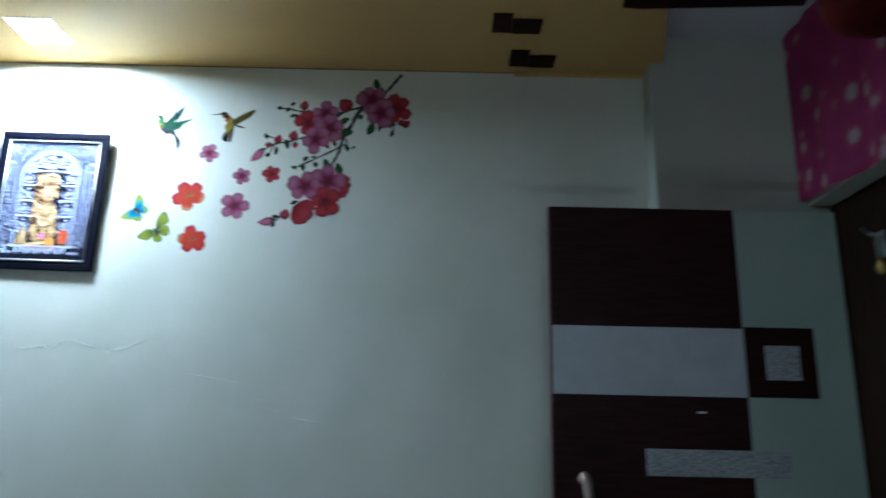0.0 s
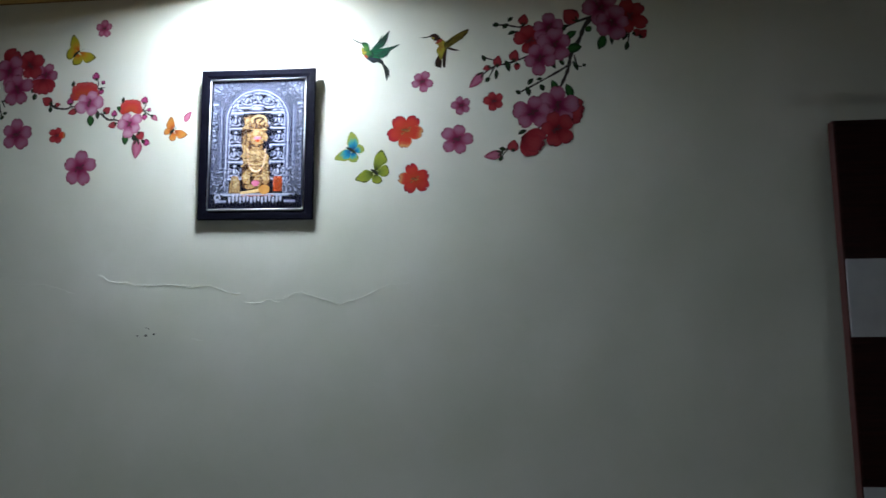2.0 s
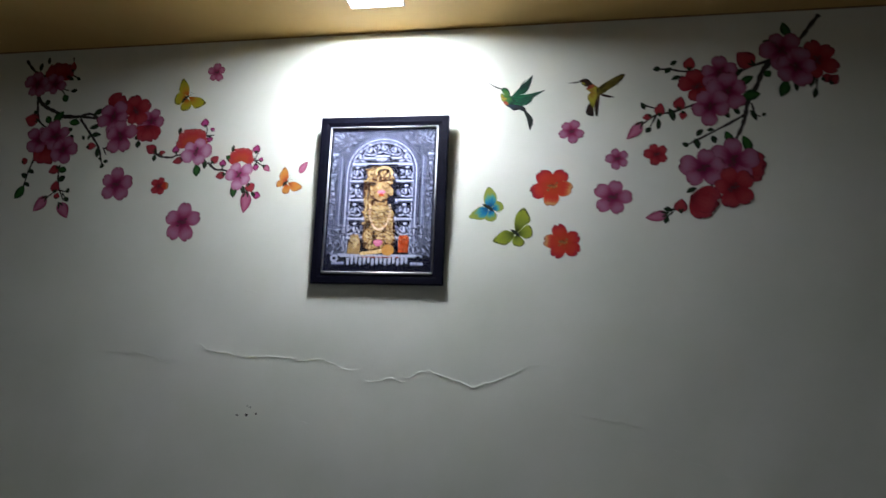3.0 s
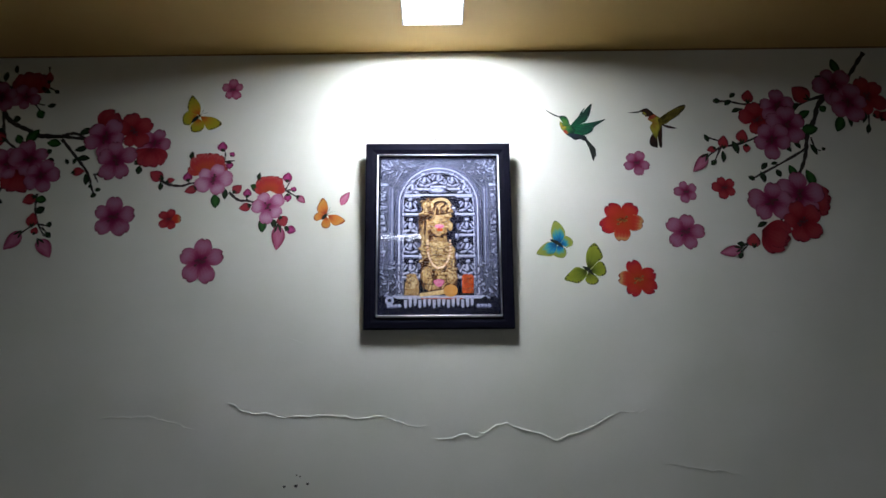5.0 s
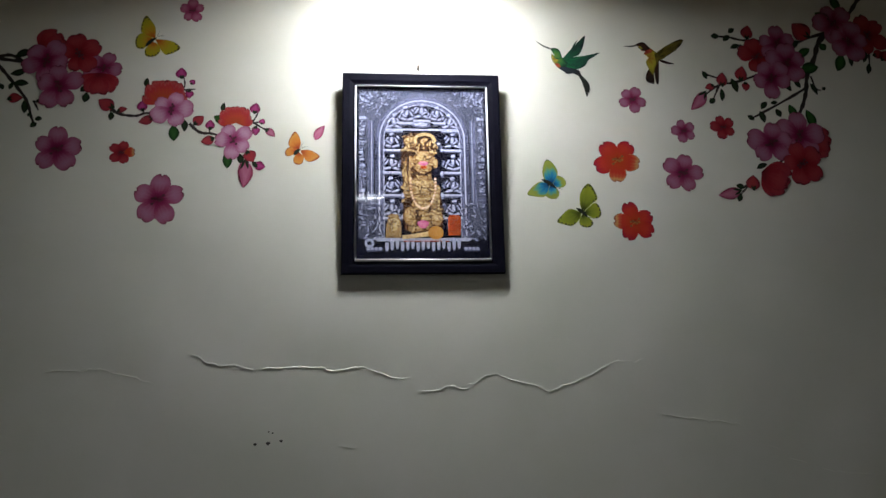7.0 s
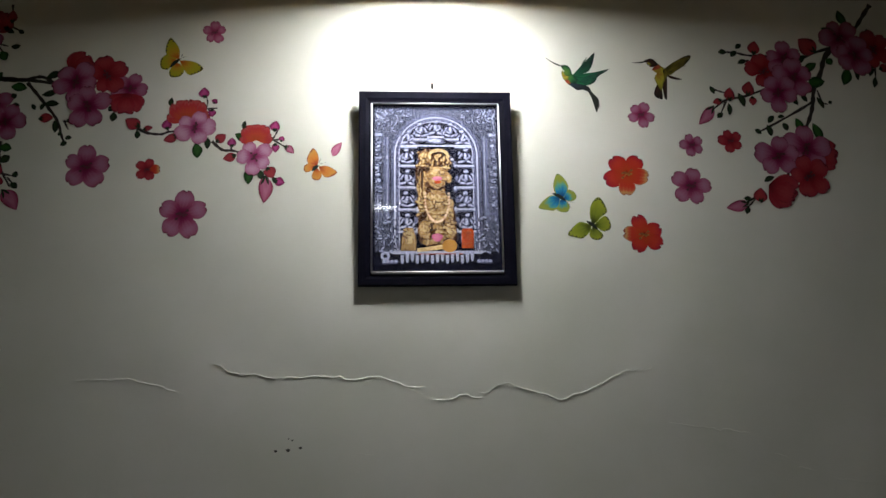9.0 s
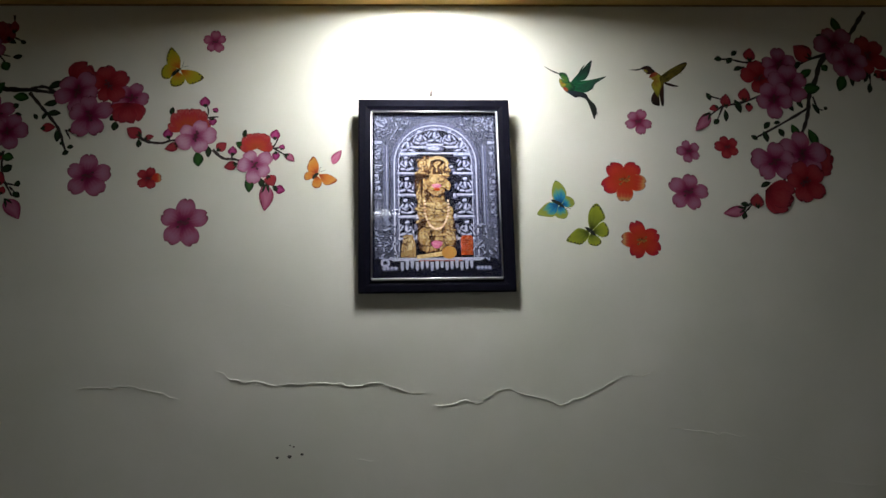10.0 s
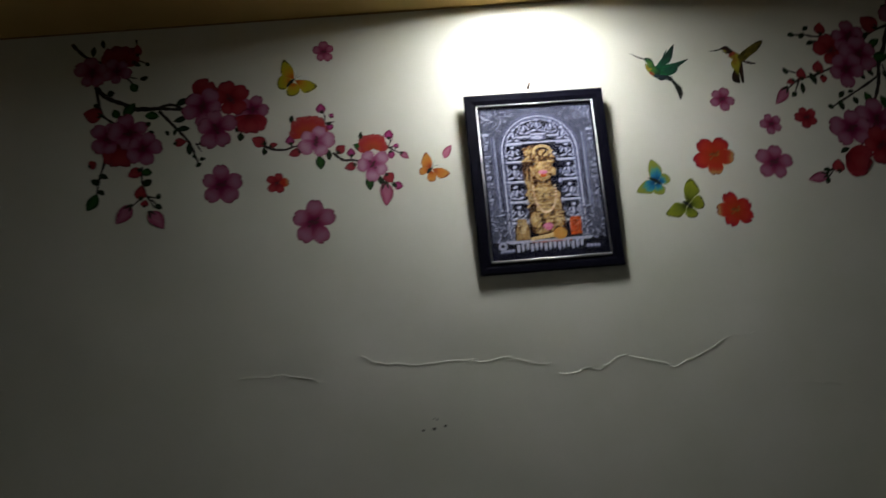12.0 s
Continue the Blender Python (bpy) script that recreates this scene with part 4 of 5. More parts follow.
def sector(bm, uv, cx, cz, angle, half, length, y, notch=0.05, bend=0.0):
    """A petal: narrow at its root, round and notched at its rim. half: its half width as a share of its length. UV x runs from root to rim."""
    ca, sa = math.cos(angle), math.sin(angle)
    grid = []
    for u in PETAL_ROWS:
        h = half * (math.sin(math.pi / 2 * u / 0.6) ** 1.1 if u < 0.6 else math.sqrt(1 - ((u - 0.6) / 0.425) ** 2))
        row = []
        for v in PETAL_COLS:
            a = u - u ** 5 * notch * math.exp(-(v / 0.34) ** 2) + 0.012 * u * math.sin(6.0 * v + 11.0 * angle)
            c = h * v * (1 + 0.035 * math.sin(9.0 * u + 7.0 * angle + v)) + bend * u * u
            row.append(bm.verts.new((cx + length * (a * ca - c * sa), y, cz + length * (a * sa + c * ca))))
        grid.append(row)
    for j in range(len(PETAL_ROWS) - 1):
        for i in range(len(PETAL_COLS) - 1):
            f = bm.faces.new((grid[j][i], grid[j][i + 1], grid[j + 1][i + 1], grid[j + 1][i]))
            for loop, (jj, ii) in zip(f.loops, ((j, i), (j, i + 1), (j + 1, i + 1), (j + 1, i))):
                u, v = PETAL_ROWS[jj], PETAL_COLS[ii]
                rim = u > 0.99 or (abs(v) > 0.99 and u > 0.45)
                loop[uv].uv = (0.999 if rim else u * 0.93, 0.5 + v / 2)


def spindle(bm, uv, a, b, width, y, belly=0.45, n=8):
    """A bud, leaf or feather from a to b."""
    a, b = Vector((a[0], 0, a[1])), Vector((b[0], 0, b[1]))
    d = b - a
    side = Vector((-d.z, 0, d.x)).normalized()
    rings = []
    for i in range(n + 1):
        s = i / n
        t = s ** (math.log(0.5) / math.log(belly))
        h = width / 2 * math.sin(math.pi * t) ** 0.8 if 0 < i < n else width * 0.03
        bend = side * (0.05 * d.length * math.sin(math.pi * s))
        rings.append([bm.verts.new(a + d * s + bend + side * (h * v) + Vector((0, y, 0))) for v in (-1, 0, 1)])
    for i in range(n):
        for k in range(2):
            f = bm.faces.new((rings[i][k], rings[i][k + 1], rings[i + 1][k + 1], rings[i + 1][k]))
            for loop, (ii, kk) in zip(f.loops, ((i, k), (i, k + 1), (i + 1, k + 1), (i + 1, k))):
                loop[uv].uv = (min(0.999, 0.94 if kk != 1 else 0.22 + 0.6 * ii / n), kk / 2)


def film():
    bm = bmesh.new()
    return bm, bm.loops.layers.uv.new("UVMap")


def facing_room(bm):
    for f in bm.faces:
        f.normal_update()
        if f.normal.y > 0:
            f.normal_flip()
    return bm


def stamens(parent, x, z, r, y, mat=None):
    """Short printed threads with a dark head, uneven in length and turn."""
    bm = bmesh.new()
    for k in range(6):
        a = 2 * math.pi * k / 6 + x * 50 + 0.5 * math.sin(k * 4.1 + z * 30)
        l = r * (0.19 + 0.10 * math.sin(k * 2.1 + x * 80))
        for q, w in ((0.0, 0.050), (1.0, 0.062)):
            c = Vector((x + l * q * math.cos(a), y, z + l * q * math.sin(a)))
            bm.faces.new([bm.verts.new(c + Vector((r * w * 1.1 * math.cos(b), 0, r * w * math.sin(b)))) for b in (2 * math.pi * m / 6 for m in range(6))])
        p, t = Vector((x, y, z)), Vector((-math.sin(a), 0, math.cos(a))) * r * 0.020
        e = Vector((x + l * math.cos(a), y, z + l * math.sin(a)))
        bm.faces.new([bm.verts.new(q) for q in (p - t, p + t, e + t, e - t)])
    part("flower_centre", facing_room(bm), mat or STAMEN, parent)


def blossom(parent, x, z, r, turn, kind, layer):
    """A printed flower head on a branch, seen from the front."""
    y = -FILM * layer * 2
    bm, uv = film()
    for k in range(5):
        sector(bm, uv, x, z, radians(turn + 72 * k + 7 * math.sin(k * 2.7 + x * 60)), 0.42 + 0.04 * math.sin(k * 1.9 + z * 40), r * (1.02 + 0.10 * math.sin(k * 2 + turn + x * 30)), y - FILM * 0.12 * k, notch=0.03 + 0.05 * math.sin(k * 3.1 + turn) ** 2, bend=0.05 * math.sin(k * 5.3 + x * 20))
    head = part("blossom", facing_room(bm), PETALS[kind], parent)
    stamens(head, x, z, r, y - FILM * 0.8)


def cup_blossom(parent, x, z, r, aim, kind, layer, spread=62):
    """A flower head seen from the side: ruffled petals fanned from their root at x, z towards aim."""
    y = -FILM * layer * 2
    bm, uv = film()
    for k, (f, l) in enumerate(((-1.0, 0.88), (0.95, 0.92), (-0.45, 1.0), (0.50, 1.03), (0.02, 0.95))):
        sector(bm, uv, x, z, radians(aim + f * spread), 0.43 + 0.03 * math.sin(k * 2.1 + x * 40), r * l, y - FILM * 0.12 * k, notch=0.05 + 0.05 * (k % 2), bend=0.10 * f)
    part("blossom", facing_room(bm), PETALS[kind], parent)


def bud(parent, a, b, width, kind, layer):
    bm, uv = film()
    spindle(bm, uv, a, b, width, -FILM * layer * 2, 0.42)
    head = part("bud", facing_room(bm), PETALS[kind], parent)
    if parent in (branch_right, branch_left):
        bm, uv = film()
        d = (b[0] - a[0], b[1] - a[1])
        for s in (-0.5, 0.5):
            tip = (a[0] + d[0] * 0.32 - d[1] * s * 0.28, a[1] + d[1] * 0.32 + d[0] * s * 0.28)
            spindle(bm, uv, (a[0] - d[0] * 0.06, a[1] - d[1] * 0.06), tip, min(width * 0.30, 0.006), -FILM * (layer * 2 + 1), 0.5)
        part("sepal", facing_room(bm), PETALS["leaf_dark"], head)


def leaf(parent, a, b, width, kind, layer):
    bm, uv = film()
    spindle(bm, uv, a, b, width, -FILM * layer * 2, 0.5)
    part("leaf", facing_room(bm), PETALS[kind if width > 0.0223 else "leaf_dark"], parent)


def twig(parent, points, width, layer):
    """A printed stem: a tapering strip through the points, smoothed."""
    pts = [Vector((p[0], p[1])) for p in points]
    fine = []
    for i in range(len(pts) - 1):
        p0, p1, p2, p3 = pts[max(i - 1, 0)], pts[i], pts[i + 1], pts[min(i + 2, len(pts) - 1)]
        for k in range(6):
            t = k / 6
            fine.append(0.5 * ((2 * p1) + (p2 - p0) * t + (2 * p0 - 5 * p1 + 4 * p2 - p3) * t * t + (3 * p1 - p0 - 3 * p2 + p3) * t ** 3))
    fine.append(pts[-1])
    bm = bmesh.new()
    rows = []
    for i, p in enumerate(fine):
        d = (fine[min(i + 1, len(fine) - 1)] - fine[max(i - 1, 0)]).normalized()
        w = width * (0.62 - 0.28 * i / len(fine)) * (1 + 0.22 * math.sin(i * 1.7 + p.x * 90))
        rows.append([bm.verts.new((p.x - d.y * w * s, -FILM * layer * 2, p.y + d.x * w * s)) for s in (-1, 1)])
    for a, b in zip(rows, rows[1:]):
        bm.faces.new((a[0], a[1], b[1], b[0]))
    part("twig", facing_room(bm), TWIG, parent)


branch_right = thing("branch_sticker", "vinyl wall sticker of a dark twig with pink and red blossoms", "wall sticker", "wall stickers")
branch_left = thing("branch_sticker", "long vinyl wall sticker of blossoming twig with hanging buds", "wall sticker", "wall stickers")
twig(branch_right, [(1.196, 2.585), (1.172, 2.554), (1.147, 2.520), (1.114, 2.483), (1.075, 2.460), (1.017, 2.441), (0.961, 2.415)], 0.0096, 1)
twig(branch_right, [(1.076, 2.463), (1.043, 2.427), (1.026, 2.385), (0.999, 2.336), (0.990, 2.295), (0.976, 2.257), (0.955, 2.217), (0.932, 2.166)], 0.0112, 1)
twig(branch_right, [(0.991, 2.301), (0.951, 2.278), (0.893, 2.247), (0.832, 2.216)], 0.0064, 1)
twig(branch_right, [(0.887, 2.432), (0.838, 2.433), (0.802, 2.441), (0.767, 2.443)], 0.0060, 1)
twig(branch_right, [(0.866, 2.336), (0.808, 2.316), (0.758, 2.306), (0.715, 2.274)], 0.0060, 1)
twig(branch_right, [(0.903, 2.120), (0.886, 2.087), (0.864, 2.067)], 0.0075, 1)
twig(branch_right, [(0.831, 2.044), (0.801, 2.042), (0.772, 2.028)], 0.0056, 1)
twig(branch_right, [(1.008, 2.333), (1.016, 2.301), (1.030, 2.294)], 0.0045, 1)
twig(branch_right, [(0.762, 2.308), (0.739, 2.264)], 0.0045, 1)
twig(branch_right, [(0.730, 2.337), (0.750, 2.330), (0.773, 2.323)], 0.0045, 1)
twig(branch_right, [(0.776, 2.016), (0.801, 2.039)], 0.0042, 1)
twig(branch_right, [(0.836, 2.419), (0.812, 2.413)], 0.0045, 1)
twig(branch_right, [(1.112, 2.407), (1.095, 2.371)], 0.0048, 1)
twig(branch_right, [(1.177, 2.399), (1.172, 2.357)], 0.0048, 1)
blossom(branch_right, 0.871, 2.387, 0.0480, 100, "red", 2)
blossom(branch_right, 0.932, 2.426, 0.0510, 95, "pink", 3)
blossom(branch_right, 0.950, 2.369, 0.0550, 20, "pink", 4)
blossom(branch_right, 0.902, 2.327, 0.0510, 50, "pink", 5)
blossom(branch_right, 1.094, 2.485, 0.0560, 110, "pink", 2)
blossom(branch_right, 1.126, 2.433, 0.0540, 75, "pink", 3)
blossom(branch_right, 1.181, 2.450, 0.0530, 40, "red", 2)
blossom(branch_right, 0.877, 2.152, 0.0570, 15, "pink", 4)
blossom(branch_right, 0.953, 2.171, 0.0600, 85, "pink", 3)
cup_blossom(branch_right, 0.970, 2.157, 0.0630, -10, "red", 2, 40)
blossom(branch_right, 0.949, 2.097, 0.0530, 35, "red", 5)
cup_blossom(branch_right, 0.840, 2.076, 0.0740, -27, "red", 6, 25)
bud(branch_right, (1.022, 2.444), (0.979, 2.481), 0.0544, "red", 3)
bud(branch_right, (0.852, 2.436), (0.858, 2.475), 0.0330, "red", 3)
bud(branch_right, (0.821, 2.319), (0.828, 2.359), 0.0330, "red", 3)
bud(branch_right, (0.770, 2.304), (0.774, 2.342), 0.0285, "red", 3)
bud(branch_right, (0.831, 2.316), (0.829, 2.291), 0.0210, "red", 3)
bud(branch_right, (0.815, 2.030), (0.818, 2.068), 0.0360, "red", 3)
bud(branch_right, (0.747, 2.308), (0.724, 2.299), 0.0180, "red", 3)
bud(branch_right, (1.209, 2.379), (1.230, 2.405), 0.0288, "red", 3)
bud(branch_right, (1.188, 2.393), (1.218, 2.399), 0.0256, "red", 3)
bud(branch_right, (0.723, 2.289), (0.681, 2.240), 0.0300, "rose", 3)
bud(branch_right, (0.781, 2.030), (0.724, 2.017), 0.0294, "rose", 3)
leaf(branch_right, (0.963, 2.408), (0.990, 2.434), 0.0192, "green", 2)
leaf(branch_right, (0.984, 2.349), (1.032, 2.359), 0.0320, "green", 2)
leaf(branch_right, (0.981, 2.385), (1.017, 2.411), 0.0224, "green", 2)
leaf(branch_right, (0.935, 2.312), (0.950, 2.292), 0.0135, "green", 2)
leaf(branch_right, (0.961, 2.321), (0.976, 2.301), 0.0135, "green", 2)
leaf(branch_right, (1.003, 2.314), (1.018, 2.282), 0.0135, "green", 2)
leaf(branch_right, (0.938, 2.255), (0.949, 2.214), 0.0225, "green", 2)
leaf(branch_right, (0.981, 2.241), (0.996, 2.188), 0.0255, "green", 2)
leaf(branch_right, (0.830, 2.085), (0.858, 2.097), 0.0140, "green", 2)
leaf(branch_right, (0.885, 2.102), (0.859, 2.082), 0.0165, "green", 2)
leaf(branch_right, (0.771, 2.042), (0.793, 2.036), 0.0140, "green", 2)
leaf(branch_right, (0.795, 2.326), (0.807, 2.288), 0.0180, "green", 2)
leaf(branch_right, (0.731, 2.258), (0.747, 2.270), 0.0150, "green", 2)
leaf(branch_right, (1.118, 2.520), (1.101, 2.567), 0.0256, "green", 2)
leaf(branch_right, (1.086, 2.500), (1.047, 2.514), 0.0224, "green", 2)
leaf(branch_right, (1.080, 2.484), (1.046, 2.474), 0.0150, "green", 2)
leaf(branch_right, (1.174, 2.479), (1.174, 2.513), 0.0160, "green", 2)
leaf(branch_right, (1.171, 2.370), (1.165, 2.341), 0.0144, "green", 2)
leaf(branch_right, (1.169, 2.409), (1.158, 2.373), 0.0144, "green", 2)
leaf(branch_right, (1.101, 2.397), (1.083, 2.348), 0.0288, "green", 2)
leaf(branch_right, (1.121, 2.400), (1.124, 2.361), 0.0135, "green", 2)
leaf(branch_right, (0.756, 2.443), (0.778, 2.443), 0.0160, "green", 2)
leaf(branch_right, (0.788, 2.430), (0.806, 2.446), 0.0150, "green", 2)
leaf(branch_right, (0.804, 2.453), (0.821, 2.466), 0.0135, "green", 2)
leaf(branch_right, (0.804, 2.410), (0.830, 2.419), 0.0135, "green", 2)
leaf(branch_right, (0.825, 2.225), (0.841, 2.213), 0.0135, "green", 2)
leaf(branch_right, (0.859, 2.237), (0.867, 2.206), 0.0165, "green", 2)
leaf(branch_right, (0.863, 2.243), (0.881, 2.262), 0.0150, "green", 2)
leaf(branch_right, (0.902, 2.243), (0.911, 2.221), 0.0165, "green", 2)
leaf(branch_right, (0.890, 2.258), (0.909, 2.261), 0.0105, "green", 2)
leaf(branch_right, (0.722, 2.346), (0.731, 2.324), 0.0135, "green", 2)
leaf(branch_right, (1.047, 2.424), (1.060, 2.407), 0.0224, "green", 2)
leaf(branch_right, (0.779, 2.022), (0.773, 2.001), 0.0150, "green", 2)
leaf(branch_right, (1.035, 2.304), (1.039, 2.294), 0.0120, "green", 2)
leaf(branch_right, (0.766, 2.298), (0.764, 2.264), 0.0135, "green", 2)
twig(branch_left, [(-1.056, 2.372), (-0.975, 2.365), (-0.909, 2.356), (-0.865, 2.348)], 0.0084, 1)
twig(branch_left, [(-0.981, 2.359), (-0.946, 2.317), (-0.904, 2.263), (-0.889, 2.222), (-0.879, 2.198)], 0.0070, 1)
twig(branch_left, [(-0.811, 2.319), (-0.773, 2.307), (-0.746, 2.287)], 0.0065, 1)
twig(branch_left, [(-0.723, 2.257), (-0.700, 2.230), (-0.659, 2.222), (-0.633, 2.229), (-0.593, 2.226)], 0.0065, 1)
twig(branch_left, [(-0.534, 2.203), (-0.509, 2.181), (-0.482, 2.178), (-0.449, 2.167)], 0.0065, 1)
twig(branch_left, [(-0.564, 2.269), (-0.549, 2.299), (-0.553, 2.323)], 0.0039, 1)
twig(branch_left, [(-0.556, 2.288), (-0.524, 2.290)], 0.0042, 1)
twig(branch_left, [(-0.546, 2.287), (-0.534, 2.275)], 0.0042, 1)
twig(branch_left, [(-0.409, 2.193), (-0.389, 2.208), (-0.377, 2.231)], 0.0042, 1)
twig(branch_left, [(-0.389, 2.206), (-0.357, 2.186)], 0.0042, 1)
twig(branch_left, [(-0.386, 2.205), (-0.368, 2.207)], 0.0042, 1)
twig(branch_left, [(-0.641, 2.241), (-0.638, 2.228)], 0.0039, 1)
twig(branch_left, [(-0.887, 2.257), (-0.868, 2.257)], 0.0042, 1)
twig(branch_left, [(-0.712, 2.246), (-0.713, 2.220)], 0.0042, 1)
twig(branch_left, [(-0.407, 2.126), (-0.396, 2.105)], 0.0042, 1)
twig(branch_left, [(-0.887, 2.260), (-0.874, 2.236)], 0.0042, 1)
twig(branch_left, [(-0.488, 2.194), (-0.487, 2.176)], 0.0042, 1)
cup_blossom(branch_left, -0.882, 2.381, 0.0650, 36, "red", 2, 34)
blossom(branch_left, -0.794, 2.378, 0.0490, 100, "red", 3)
blossom(branch_left, -0.867, 2.361, 0.0540, 60, "pink", 4)
blossom(branch_left, -0.834, 2.296, 0.0530, 20, "pink", 5)
blossom(branch_left, -0.736, 2.343, 0.0440, 70, "pink", 2)
cup_blossom(branch_left, -0.744, 2.330, 0.0560, -90, "red", 3, 42)
# the two pink blossoms nearest the picture take the paler, lamplit print
blossom(branch_left, -0.576, 2.239, 0.0450, 0, "pink_lit", 5)
blossom(branch_left, -0.432, 2.162, 0.0430, 40, "pink_lit", 5)
cup_blossom(branch_left, -0.592, 2.258, 0.0580, 92, "cup", 3, 66)
cup_blossom(branch_left, -0.428, 2.205, 0.0440, 92, "cup", 3, 72)
bud(branch_left, (-0.706, 2.243), (-0.742, 2.262), 0.0325, "red", 3)
bud(branch_left, (-0.698, 2.234), (-0.676, 2.240), 0.0154, "red", 3)
bud(branch_left, (-0.616, 2.219), (-0.649, 2.206), 0.0238, "red", 3)
bud(branch_left, (-0.523, 2.200), (-0.502, 2.221), 0.0260, "red", 3)
bud(branch_left, (-0.476, 2.167), (-0.506, 2.157), 0.0238, "red", 3)
bud(branch_left, (-0.402, 2.134), (-0.385, 2.108), 0.0308, "red", 3)
bud(branch_left, (-0.944, 2.263), (-0.911, 2.267), 0.0247, "red", 3)
bud(branch_left, (-0.879, 2.260), (-0.857, 2.254), 0.0154, "red", 3)
bud(branch_left, (-0.641, 2.234), (-0.643, 2.261), 0.0247, "magenta", 3)
bud(branch_left, (-0.556, 2.317), (-0.558, 2.345), 0.0266, "magenta", 3)
bud(branch_left, (-0.534, 2.302), (-0.527, 2.314), 0.0156, "magenta", 3)
bud(branch_left, (-0.538, 2.287), (-0.537, 2.266), 0.0196, "magenta", 3)
bud(branch_left, (-0.485, 2.188), (-0.486, 2.212), 0.0224, "magenta", 3)
bud(branch_left, (-0.385, 2.228), (-0.381, 2.255), 0.0252, "magenta", 3)
bud(branch_left, (-0.369, 2.201), (-0.364, 2.215), 0.0156, "magenta", 3)
bud(branch_left, (-0.383, 2.196), (-0.382, 2.173), 0.0196, "magenta", 3)
bud(branch_left, (-0.382, 2.099), (-0.358, 2.095), 0.0234, "magenta", 3)
bud(branch_left, (-0.359, 2.189), (-0.337, 2.170), 0.0182, "rose", 4)
bud(branch_left, (-0.405, 2.111), (-0.406, 2.045), 0.0351, "rose", 4)
leaf(branch_left, (-0.643, 2.273), (-0.602, 2.260), 0.0234, "green", 2)
leaf(branch_left, (-0.636, 2.294), (-0.635, 2.318), 0.0130, "green", 2)
leaf(branch_left, (-0.572, 2.198), (-0.567, 2.160), 0.0252, "green", 2)
leaf(branch_left, (-0.548, 2.215), (-0.544, 2.183), 0.0156, "green", 2)
leaf(branch_left, (-0.479, 2.222), (-0.447, 2.199), 0.0224, "green", 2)
leaf(branch_left, (-0.448, 2.132), (-0.444, 2.092), 0.0224, "green", 2)
leaf(branch_left, (-0.419, 2.129), (-0.413, 2.103), 0.0156, "green", 2)
leaf(branch_left, (-0.388, 2.108), (-0.374, 2.093), 0.0140, "green", 2)
leaf(branch_left, (-0.937, 2.371), (-0.901, 2.386), 0.0195, "green", 2)
leaf(branch_left, (-0.905, 2.371), (-0.898, 2.400), 0.0143, "green", 2)
leaf(branch_left, (-0.907, 2.338), (-0.944, 2.326), 0.0169, "green", 2)
leaf(branch_left, (-0.936, 2.302), (-0.901, 2.303), 0.0169, "green", 2)
leaf(branch_left, (-0.908, 2.260), (-0.904, 2.228), 0.0156, "green", 2)
leaf(branch_left, (-0.772, 2.298), (-0.784, 2.283), 0.0156, "green", 2)
leaf(branch_left, (-0.771, 2.280), (-0.773, 2.256), 0.0182, "green", 2)
leaf(branch_left, (-0.712, 2.232), (-0.712, 2.211), 0.0143, "green", 2)
leaf(branch_left, (-0.897, 2.228), (-0.889, 2.222), 0.0117, "green", 2)
leaf(branch_left, (-0.880, 2.213), (-0.864, 2.216), 0.0117, "green", 2)
leaf(branch_left, (-0.889, 2.195), (-0.874, 2.204), 0.0130, "green", 2)
leaf(branch_left, (-0.965, 2.302), (-0.956, 2.287), 0.0104, "green", 2)
leaf(branch_left, (-0.943, 2.287), (-0.936, 2.305), 0.0112, "green", 2)
leaf(branch_left, (-0.442, 2.220), (-0.451, 2.232), 0.0104, "green", 2)
leaf(branch_left, (-0.459, 2.232), (-0.456, 2.256), 0.0112, "green", 2)
twig(branch_left, [(-1.207, 2.571), (-1.170, 2.530), (-1.119, 2.506)], 0.0084, 1)
twig(branch_left, [(-1.145, 2.442), (-1.117, 2.409), (-1.070, 2.385), (-1.041, 2.368), (-0.990, 2.366), (-0.947, 2.374), (-0.905, 2.350)], 0.0105, 1)
twig(branch_left, [(-1.026, 2.207), (-1.026, 2.171), (-1.017, 2.133), (-0.994, 2.092)], 0.0056, 1)
twig(branch_left, [(-1.142, 2.438), (-1.136, 2.393), (-1.123, 2.355), (-1.093, 2.332)], 0.0075, 1)
twig(branch_left, [(-1.017, 2.126), (-0.981, 2.117)], 0.0042, 1)
twig(branch_left, [(-1.023, 2.126), (-1.057, 2.098)], 0.0042, 1)
twig(branch_left, [(-1.051, 2.520), (-1.003, 2.494)], 0.0045, 1)
twig(branch_left, [(-1.038, 2.572), (-1.033, 2.529)], 0.0045, 1)
twig(branch_left, [(-1.074, 2.467), (-1.036, 2.457)], 0.0042, 1)
twig(branch_left, [(-1.066, 2.465), (-1.047, 2.441)], 0.0045, 1)
twig(branch_left, [(-1.119, 2.232), (-1.135, 2.175), (-1.141, 2.124)], 0.0056, 1)
twig(branch_left, [(-1.003, 2.116), (-0.986, 2.098)], 0.0042, 1)
cup_blossom(branch_left, -1.081, 2.494, 0.0630, 88, "red", 2, 44)
blossom(branch_left, -1.089, 2.482, 0.0390, 50, "pink", 3)
blossom(branch_left, -1.153, 2.483, 0.0450, 20, "pink", 4)
blossom(branch_left, -1.112, 2.292, 0.0470, 70, "pink", 4)
blossom(branch_left, -1.056, 2.303, 0.0530, 30, "pink", 5)
blossom(branch_left, -1.022, 2.257, 0.0450, 0, "pink", 6)
cup_blossom(branch_left, -1.078, 2.273, 0.0640, -95, "red", 2, 55)
